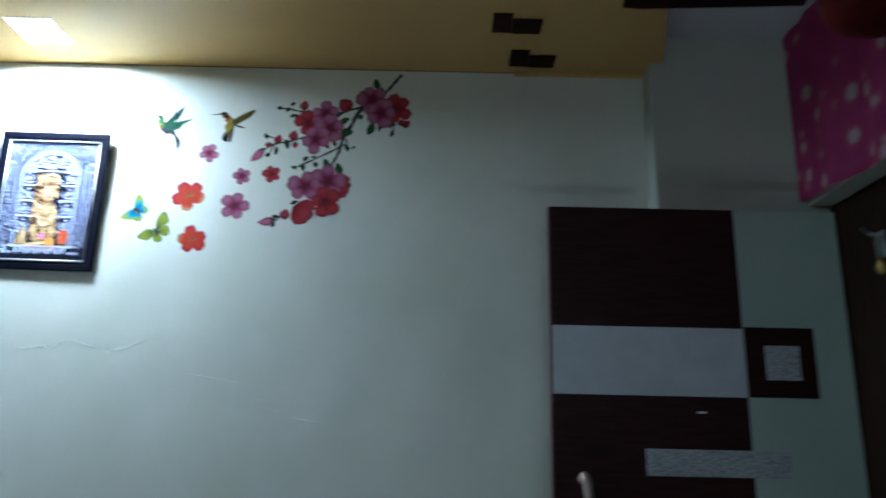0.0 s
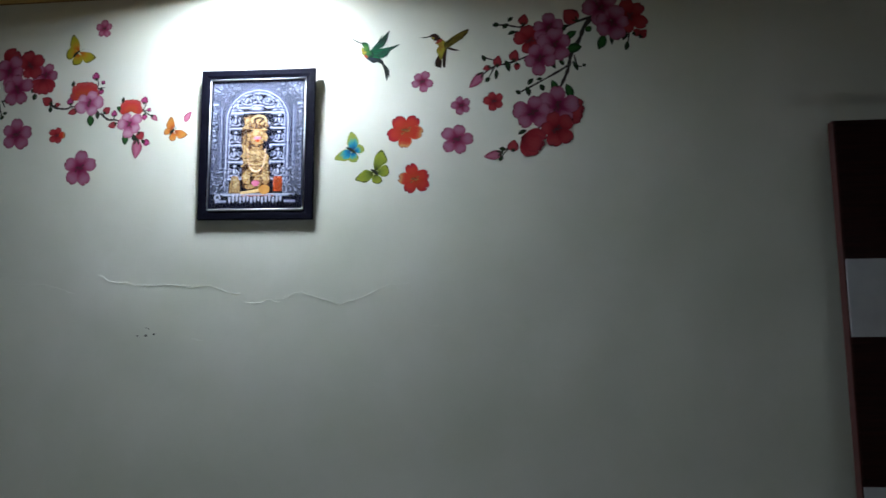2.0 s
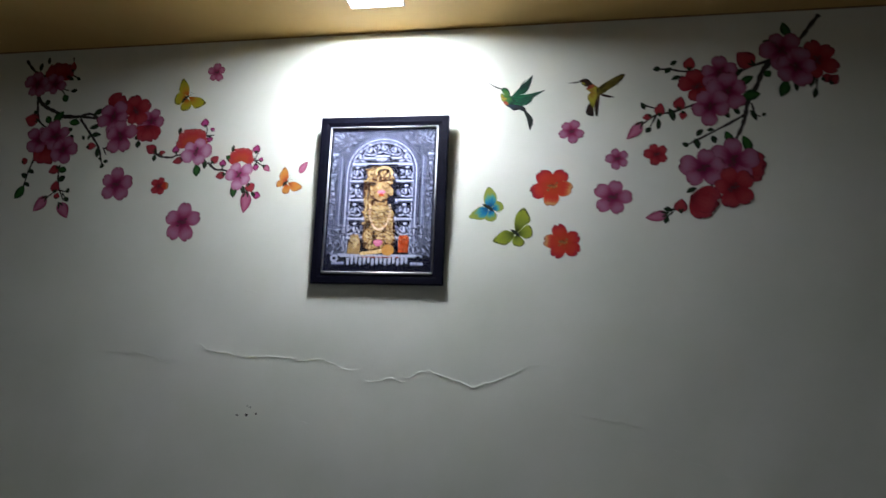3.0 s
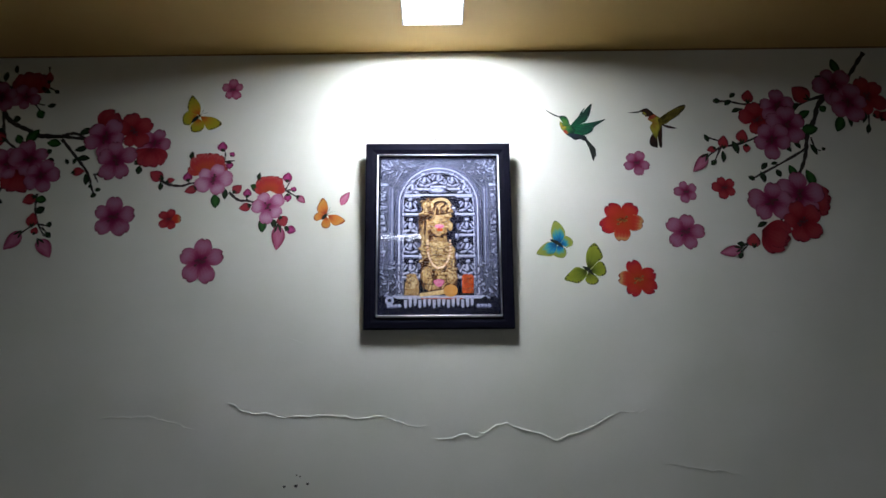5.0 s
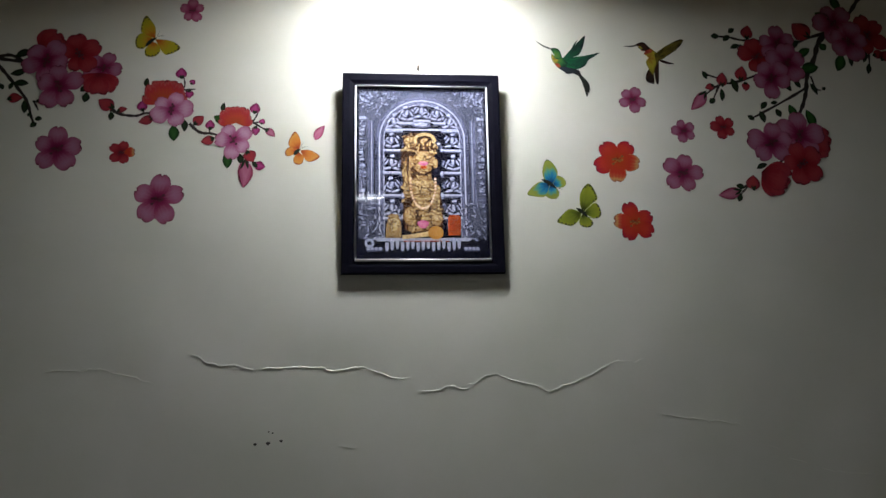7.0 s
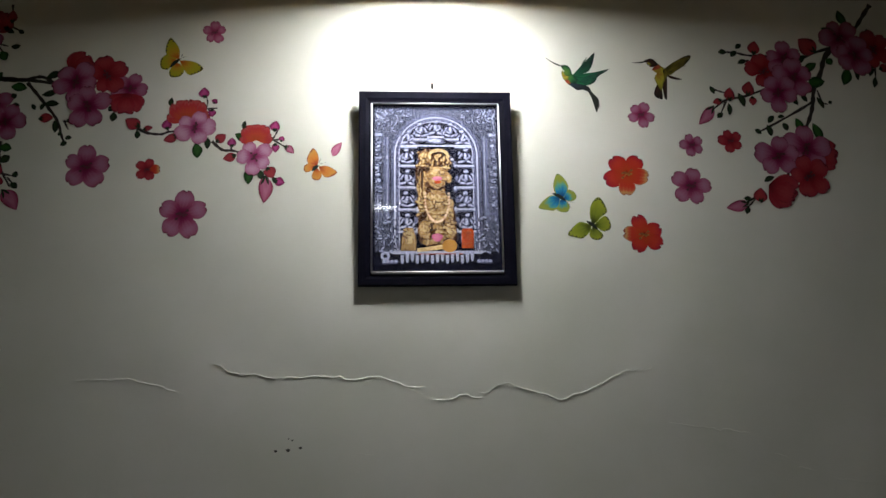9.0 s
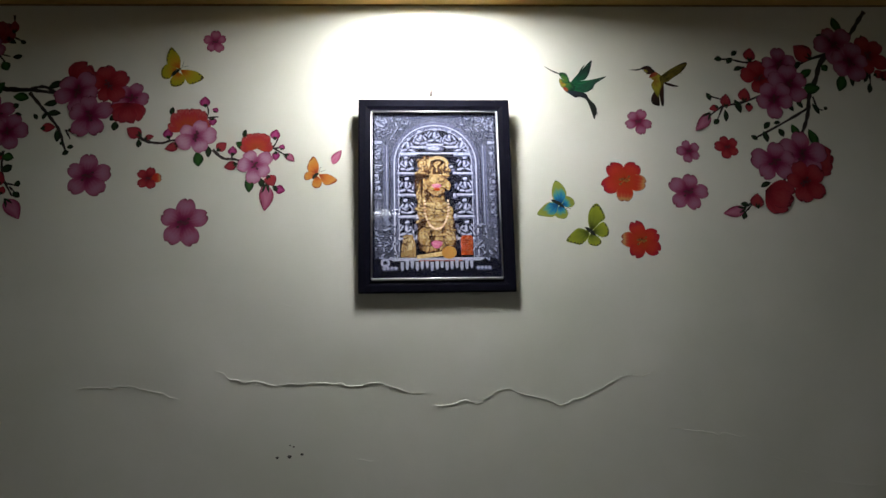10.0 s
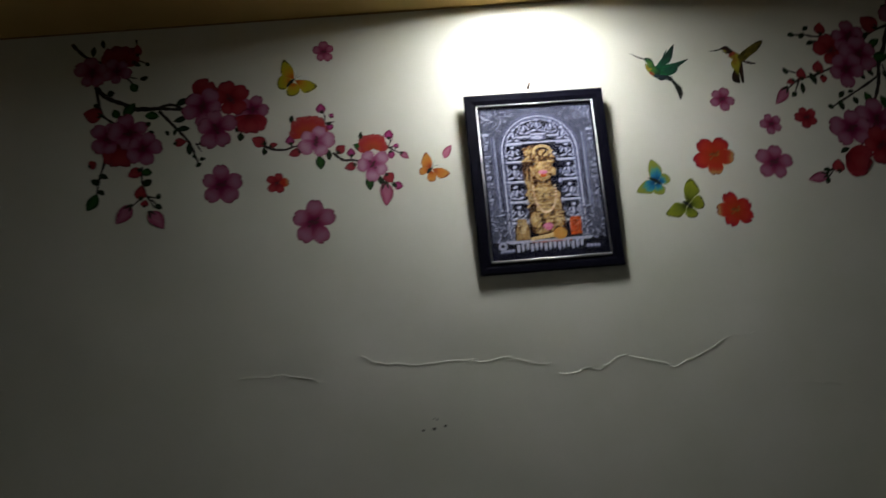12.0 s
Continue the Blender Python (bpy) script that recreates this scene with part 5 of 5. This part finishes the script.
bud(branch_left, (-1.126, 2.358), (-1.175, 2.368), 0.0448, "red", 3)
bud(branch_left, (-1.029, 2.201), (-1.061, 2.184), 0.0308, "red", 3)
bud(branch_left, (-1.028, 2.117), (-1.029, 2.156), 0.0308, "red", 3)
bud(branch_left, (-1.021, 2.097), (-1.017, 2.117), 0.0208, "red", 3)
bud(branch_left, (-1.033, 2.522), (-1.035, 2.556), 0.0252, "red", 3)
bud(branch_left, (-1.160, 2.218), (-1.141, 2.227), 0.0252, "red", 3)
bud(branch_left, (-1.055, 2.107), (-1.092, 2.059), 0.0378, "rose", 3)
bud(branch_left, (-1.010, 2.084), (-0.973, 2.036), 0.0378, "rose", 3)
leaf(branch_left, (-1.071, 2.344), (-1.042, 2.387), 0.0280, "green", 2)
leaf(branch_left, (-1.083, 2.347), (-1.098, 2.373), 0.0224, "green", 2)
leaf(branch_left, (-1.018, 2.348), (-0.980, 2.344), 0.0240, "green", 2)
leaf(branch_left, (-1.016, 2.317), (-1.003, 2.329), 0.0154, "green", 2)
leaf(branch_left, (-1.013, 2.295), (-0.993, 2.300), 0.0165, "green", 2)
leaf(branch_left, (-1.053, 2.442), (-1.038, 2.419), 0.0238, "green", 2)
leaf(branch_left, (-1.053, 2.503), (-1.042, 2.513), 0.0165, "green", 2)
leaf(branch_left, (-1.026, 2.493), (-1.050, 2.510), 0.0140, "green", 2)
leaf(branch_left, (-1.115, 2.415), (-1.095, 2.421), 0.0195, "green", 2)
leaf(branch_left, (-1.021, 2.153), (-1.002, 2.170), 0.0210, "green", 2)
leaf(branch_left, (-0.992, 2.125), (-0.978, 2.121), 0.0154, "green", 2)
leaf(branch_left, (-0.994, 2.101), (-0.977, 2.089), 0.0154, "green", 2)
leaf(branch_left, (-1.028, 2.192), (-1.000, 2.188), 0.0224, "green", 2)
leaf(branch_left, (-1.136, 2.193), (-1.111, 2.183), 0.0143, "green", 2)
leaf(branch_left, (-1.155, 2.182), (-1.132, 2.166), 0.0168, "green", 2)
leaf(branch_left, (-1.139, 2.152), (-1.120, 2.139), 0.0130, "green", 2)
leaf(branch_left, (-1.139, 2.143), (-1.164, 2.100), 0.0308, "green", 2)
leaf(branch_left, (-1.150, 2.529), (-1.148, 2.559), 0.0150, "green", 2)
leaf(branch_left, (-1.122, 2.552), (-1.126, 2.578), 0.0120, "green", 2)
leaf(branch_left, (-1.150, 2.391), (-1.136, 2.381), 0.0140, "green", 2)
leaf(branch_left, (-1.007, 2.459), (-1.030, 2.455), 0.0140, "green", 2)
leaf(branch_left, (-1.003, 2.492), (-1.015, 2.502), 0.0120, "green", 2)
LOOSE = {"pink": "pink five-petalled blossom sticker on the wall", "red": "small red blossom sticker on the wall", "coral": "coral-red blossom sticker with yellowish petal tips", "rose": "small dusky rose blossom sticker on the wall"}


def loose_flower(x, z, r, turn, kind, tipped=()):
    t = thing("flower_sticker", LOOSE[kind], "wall sticker", "loose flower stickers", at=(x, 0, z))
    for k in range(5):
        bm, uv = film()
        sector(bm, uv, 0, 0, radians(turn + 72 * k + 4 * math.sin(k * 2.3 + x * 9)), 0.40 + 0.025 * math.sin(k * 1.7 + z * 30), r * (1.02 + 0.06 * math.sin(k * 2 + turn)), -FILM * (1 + 0.12 * k), notch=0.05 + 0.05 * math.sin(k * 3.1 + turn) ** 2, bend=0.05 * math.sin(k * 4.3 + x * 20))
        part("petal", facing_room(bm), PETALS["coral_tip" if k in tipped else kind], t)
    stamens(t, 0, 0, r, -FILM * 2, STAMEN_GOLD if kind == "coral" else STAMEN)


loose_flower(0.533, 2.267, 0.0340, -12, "pink")
loose_flower(0.656, 2.184, 0.0310, 35, "pink")
loose_flower(0.641, 2.075, 0.0500, 3, "pink")
loose_flower(0.481, 2.109, 0.0560, 54, "coral", (3, 4))
loose_flower(0.509, 1.952, 0.0490, 30, "coral", (2,))
loose_flower(0.758, 2.194, 0.0320, 35, "red")
loose_flower(-0.826, 2.140, 0.0530, 13, "pink")
loose_flower(-0.682, 2.132, 0.0290, 3, "red", (0,))
loose_flower(-0.596, 2.019, 0.0570, 13, "pink")
loose_flower(-0.540, 2.496, 0.0300, 18, "rose")
petal = thing("petal_sticker", "single rose-pink petal sticker beside the picture", "wall sticker")
bud(petal, (-0.244, 2.162), (-0.222, 2.198), 0.021, "rose", 1)
BUTTER = {"yellow": "yellow butterfly sticker with dark dotted wing edges", "orange": "small orange butterfly sticker beside the picture", "blue": "blue butterfly sticker with yellow-green wing tips", "green": "olive-green butterfly sticker with dark edged wings"}


def smooth_loop(points, k=4):
    """Rounds a closed outline; its first point, the root, stays sharp."""
    n, fine = len(points), []
    pts = [Vector(p) for p in points]
    for i in range(n):
        p0, p1, p2, p3 = pts[i - 1], pts[i], pts[(i + 1) % n], pts[(i + 2) % n]
        if i == 0:
            p0 = p1
        if i == n - 1:
            p3 = p2
        for q in range(k):
            t = q / k
            fine.append(0.5 * ((2 * p1) + (p2 - p0) * t + (2 * p0 - 5 * p1 + 4 * p2 - p3) * t * t + (3 * p1 - p0 - 3 * p2 + p3) * t ** 3))
    return fine


def patch(parent, name, outline, mat, layer):
    """A printed shape spread from its root, the first point of the outline."""
    bm, uv = film()
    rim = smooth_loop(outline)
    root = rim[0] * 0.8 + sum((p for p in rim), Vector((0, 0))) / len(rim) * 0.2
    far = max((p - root).length for p in rim)
    rows, rings = 4, []
    for j in range(rows + 1):
        s = j / rows
        rings.append([(root + (p - root) * max(s, 0.004), s) for p in rim])
    verts = [[bm.verts.new((p.x, -FILM * layer, p.y)) for p, _ in ring] for ring in rings]
    n = len(rim)
    for j in range(rows):
        for i in range(n):
            m = (i + 1) % n
            f = bm.faces.new((verts[j][i], verts[j][m], verts[j + 1][m], verts[j + 1][i]))
            for loop, (jj, ii) in zip(f.loops, ((j, i), (j, m), (j + 1, m), (j + 1, i))):
                p, s = rings[jj][ii]
                loop[uv].uv = (min(0.999, max((p - root).length / far * 0.92, 0.97 if jj == rows else 0)), ii / n)
    return part(name, facing_room(bm), mat, parent)


def butterfly(kind, tail, head, wings):
    t = thing("butterfly_sticker", BUTTER[kind], "wall sticker", "butterfly stickers")
    for k, outline in enumerate(wings):
        wing = patch(t, "wing", outline, WINGS[kind], 1 + 0.4 * (3 - k))
        if kind not in ("yellow", "green"):
            continue
        rim = smooth_loop(outline)
        mid = sum((p for p in rim), Vector((0, 0))) / len(rim)
        for p in rim[len(rim) // 3:-len(rim) // 4:2]:
            c = p + (mid - p) * 0.14
            bm = bmesh.new()
            bm.faces.new([bm.verts.new((c.x + 0.0021 * math.cos(q), -FILM * 4, c.y + 0.0021 * math.sin(q))) for q in (2 * math.pi * m / 8 for m in range(8))])
            part("dot", facing_room(bm), TWIG, wing)
    bm, uv = film()
    spindle(bm, uv, tail, head, 0.0095, -FILM * 5)
    part("body", facing_room(bm), BIRD_DARK, t)
    d = (Vector(head) - Vector(tail)).normalized()
    for s in (-1, 1):
        q = Vector((d.x - d.y * 0.5 * s, d.y + d.x * 0.5 * s)).normalized()
        end = Vector(head) + q * 0.018
        bm, uv = film()
        spindle(bm, uv, head, (end.x, end.y), 0.0010, -FILM * 5)
        part("feeler", facing_room(bm), BIRD_DARK, t)


butterfly("yellow", (-0.645, 2.399), (-0.619, 2.424), [[(-0.6230, 2.4210), (-0.6240, 2.4500), (-0.6370, 2.4710), (-0.6480, 2.4810), (-0.6560, 2.4630), (-0.6570, 2.4400), (-0.6440, 2.4270)], [(-0.6270, 2.4180), (-0.6500, 2.4350), (-0.6650, 2.4270), (-0.6690, 2.4120), (-0.6640, 2.3960), (-0.6490, 2.3940), (-0.6390, 2.4050)], [(-0.6230, 2.4190), (-0.6020, 2.4180), (-0.5810, 2.4130), (-0.5650, 2.4000), (-0.5660, 2.3920), (-0.5820, 2.3820), (-0.5980, 2.3790), (-0.6100, 2.3940)], [(-0.6280, 2.4130), (-0.6120, 2.4020), (-0.6110, 2.3850), (-0.6220, 2.3740), (-0.6410, 2.3740), (-0.6460, 2.3880), (-0.6400, 2.4010)]])
butterfly("orange", (-0.293, 2.124), (-0.277, 2.140), [[(-0.2810, 2.1370), (-0.2770, 2.1530), (-0.2810, 2.1710), (-0.2910, 2.1830), (-0.3000, 2.1710), (-0.3060, 2.1530), (-0.2970, 2.1400)], [(-0.2840, 2.1360), (-0.2970, 2.1450), (-0.3100, 2.1390), (-0.3130, 2.1270), (-0.3050, 2.1210), (-0.2900, 2.1280)], [(-0.2780, 2.1360), (-0.2580, 2.1370), (-0.2410, 2.1290), (-0.2330, 2.1190), (-0.2480, 2.1090), (-0.2630, 2.1090), (-0.2730, 2.1240)], [(-0.2820, 2.1330), (-0.2700, 2.1190), (-0.2740, 2.1030), (-0.2870, 2.1010), (-0.2940, 2.1100), (-0.2900, 2.1230)]])
butterfly("blue", (0.290, 2.061), (0.325, 2.038), [[(0.3150, 2.0470), (0.3270, 2.0630), (0.3310, 2.0800), (0.3230, 2.0980), (0.3080, 2.1110), (0.2990, 2.1000), (0.2940, 2.0780), (0.2990, 2.0580)], [(0.3170, 2.0470), (0.3260, 2.0690), (0.3430, 2.0650), (0.3500, 2.0520), (0.3440, 2.0420), (0.3290, 2.0400)], [(0.3090, 2.0490), (0.2880, 2.0550), (0.2690, 2.0440), (0.2540, 2.0240), (0.2730, 2.0180), (0.2930, 2.0170), (0.3050, 2.0300)], [(0.3120, 2.0460), (0.2950, 2.0270), (0.3050, 2.0140), (0.3230, 2.0120), (0.3310, 2.0240), (0.3250, 2.0380)]])
butterfly("green", (0.369, 1.989), (0.397, 1.965), [[(0.3840, 1.9780), (0.3790, 2.0010), (0.3830, 2.0270), (0.3960, 2.0450), (0.4080, 2.0480), (0.4200, 2.0260), (0.4220, 2.0100), (0.4070, 1.9990), (0.3950, 1.9860)], [(0.3870, 1.9780), (0.4120, 2.0000), (0.4250, 1.9940), (0.4290, 1.9730), (0.4190, 1.9630), (0.4020, 1.9660)], [(0.3800, 1.9780), (0.3550, 1.9870), (0.3370, 1.9750), (0.3210, 1.9560), (0.3400, 1.9480), (0.3560, 1.9450), (0.3710, 1.9560), (0.3790, 1.9670)], [(0.3830, 1.9740), (0.3740, 1.9550), (0.3810, 1.9430), (0.3980, 1.9410), (0.4080, 1.9510), (0.3990, 1.9650)]])
green_bird = thing("hummingbird_sticker", "green hummingbird sticker with spread wings on the wall", "wall sticker", "bird stickers")
olive_bird = thing("hummingbird_sticker", "olive and yellow hummingbird sticker with raised wing", "wall sticker", "bird stickers")
patch(green_bird, "wing", [(0.3650, 2.3770), (0.3780, 2.3920), (0.4040, 2.4190), (0.4260, 2.4410), (0.4240, 2.4250), (0.4170, 2.4040), (0.4060, 2.3870), (0.3900, 2.3810), (0.3720, 2.3730)], BIRD_TEAL, 1)
patch(green_bird, "tail", [(0.4010, 2.3450), (0.4110, 2.3310), (0.4240, 2.3150), (0.4280, 2.3040), (0.4250, 2.2890), (0.4190, 2.2740), (0.4150, 2.2910), (0.4100, 2.3120), (0.4030, 2.3290)], BIRD_DARK, 1)
patch(green_bird, "wing", [(0.3560, 2.3710), (0.3720, 2.3770), (0.3950, 2.3820), (0.4200, 2.3850), (0.4420, 2.3900), (0.4610, 2.3940), (0.4440, 2.3820), (0.4290, 2.3720), (0.4230, 2.3600), (0.4090, 2.3510), (0.3900, 2.3480), (0.3700, 2.3530)], BIRD_GREEN, 3)
patch(green_bird, "belly", [(0.3450, 2.3630), (0.3590, 2.3610), (0.3750, 2.3530), (0.3920, 2.3490), (0.4040, 2.3450), (0.4090, 2.3290), (0.3970, 2.3330), (0.3890, 2.3370), (0.3740, 2.3350), (0.3650, 2.3420), (0.3510, 2.3520)], BIRD_BLUE, 4)
patch(green_bird, "body", [(0.3460, 2.3800), (0.3610, 2.3820), (0.3700, 2.3730), (0.3760, 2.3620), (0.3700, 2.3530), (0.3580, 2.3560), (0.3470, 2.3610), (0.3410, 2.3680)], BIRD_HEAD, 5)
patch(green_bird, "breast", [(0.3430, 2.3660), (0.3490, 2.3650), (0.3560, 2.3610), (0.3580, 2.3530), (0.3510, 2.3530), (0.3460, 2.3580)], BIRD_RED, 6)
patch(green_bird, "head", [(0.3470, 2.3830), (0.3360, 2.4030), (0.3480, 2.4060), (0.3570, 2.4010), (0.3620, 2.3890), (0.3620, 2.3780), (0.3540, 2.3760), (0.3410, 2.3770), (0.3380, 2.3890)], BIRD_HEAD, 7)
patch(green_bird, "throat", [(0.3450, 2.3770), (0.3390, 2.3900), (0.3360, 2.3830), (0.3380, 2.3720), (0.3420, 2.3640), (0.3490, 2.3640), (0.3540, 2.3730)], BIRD_CHEST, 8)
patch(olive_bird, "wing", [(0.6050, 2.3930), (0.6200, 2.4050), (0.6440, 2.4200), (0.6680, 2.4320), (0.6810, 2.4330), (0.6780, 2.4230), (0.6680, 2.4110), (0.6510, 2.3970), (0.6350, 2.3870), (0.6230, 2.3780), (0.6120, 2.3770)], BIRD_OLIVE, 1)
patch(olive_bird, "wing", [(0.6100, 2.3770), (0.6230, 2.3750), (0.6380, 2.3700), (0.6510, 2.3650), (0.6360, 2.3640), (0.6190, 2.3690)], BIRD_BROWN, 2)
patch(olive_bird, "tail", [(0.5890, 2.3530), (0.5950, 2.3400), (0.5940, 2.3110), (0.5880, 2.3110), (0.5800, 2.3130), (0.5730, 2.3220), (0.5760, 2.3370), (0.5830, 2.3490)], BIRD_BROWN, 2)
patch(olive_bird, "tail", [(0.6030, 2.3740), (0.6110, 2.3710), (0.6090, 2.3430), (0.6050, 2.3110), (0.5990, 2.3130), (0.5970, 2.3350), (0.5960, 2.3560)], BIRD_BROWN, 3)
patch(olive_bird, "body", [(0.5870, 2.3820), (0.5750, 2.3940), (0.5940, 2.4030), (0.6080, 2.3960), (0.6130, 2.3820), (0.6090, 2.3660), (0.6010, 2.3560), (0.5940, 2.3350), (0.5890, 2.3390), (0.5840, 2.3500), (0.5780, 2.3690)], BIRD_CHEST, 4)
patch(olive_bird, "flank", [(0.6020, 2.3900), (0.6090, 2.3960), (0.6140, 2.3840), (0.6120, 2.3710), (0.6050, 2.3610), (0.6040, 2.3740)], BIRD_OLIVE, 5)
patch(olive_bird, "throat", [(0.5800, 2.4000), (0.5680, 2.4010), (0.5800, 2.4140), (0.5910, 2.4090), (0.6000, 2.4010), (0.5930, 2.3950), (0.5820, 2.3910), (0.5740, 2.3910)], BIRD_RED, 6)
patch(olive_bird, "head", [(0.5710, 2.4110), (0.5540, 2.4150), (0.5640, 2.4220), (0.5740, 2.4240), (0.5820, 2.4200), (0.5920, 2.4070), (0.5850, 2.4030), (0.5760, 2.4000), (0.5690, 2.4030), (0.5610, 2.4100)], BIRD_BROWN, 7)
patch(olive_bird, "cheek", [(0.5620, 2.4140), (0.5690, 2.4120), (0.5730, 2.4070), (0.5700, 2.4040), (0.5640, 2.4090)], BIRD_CHEST, 9)
for owner, a, b in ((green_bird, (0.3380, 2.4020), (0.2980, 2.4260)), (olive_bird, (0.5580, 2.4150), (0.5230, 2.4130))):
    bm, uv = film()
    spindle(bm, uv, a, b, 0.0042, -FILM * 8, 0.25)
    part("beak", facing_room(bm), BIRD_DARK, owner)
# loose feather tips along the wings and tails
for owner, root, angles, length, mat in ((green_bird, (0.3760, 2.3640), (14, 8, 2, -6, -14, -22, -30), 0.062, BIRD_GREEN), (green_bird, (0.3830, 2.3830), (62, 54, 46), 0.052, BIRD_TEAL), (green_bird, (0.4100, 2.3240), (-80, -74, -68, -62), 0.044, BIRD_DARK), (olive_bird, (0.6130, 2.3850), (36, 31, 26, 20), 0.060, BIRD_OLIVE), (olive_bird, (0.5890, 2.3410), (-118, -108, -98, -90, -82), 0.030, BIRD_BROWN)):
    for k, a in enumerate(angles):
        end = length * (1 - 0.09 * k) if len(angles) > 5 else length * (1 - 0.08 * (k % 2))
        bm, uv = film()
        spindle(bm, uv, root, (root[0] + end * math.cos(radians(a)), root[1] + end * math.sin(radians(a))), 0.0042, -FILM * (3.3 + 0.1 * k), 0.6)
        part("feather", facing_room(bm), mat, owner)
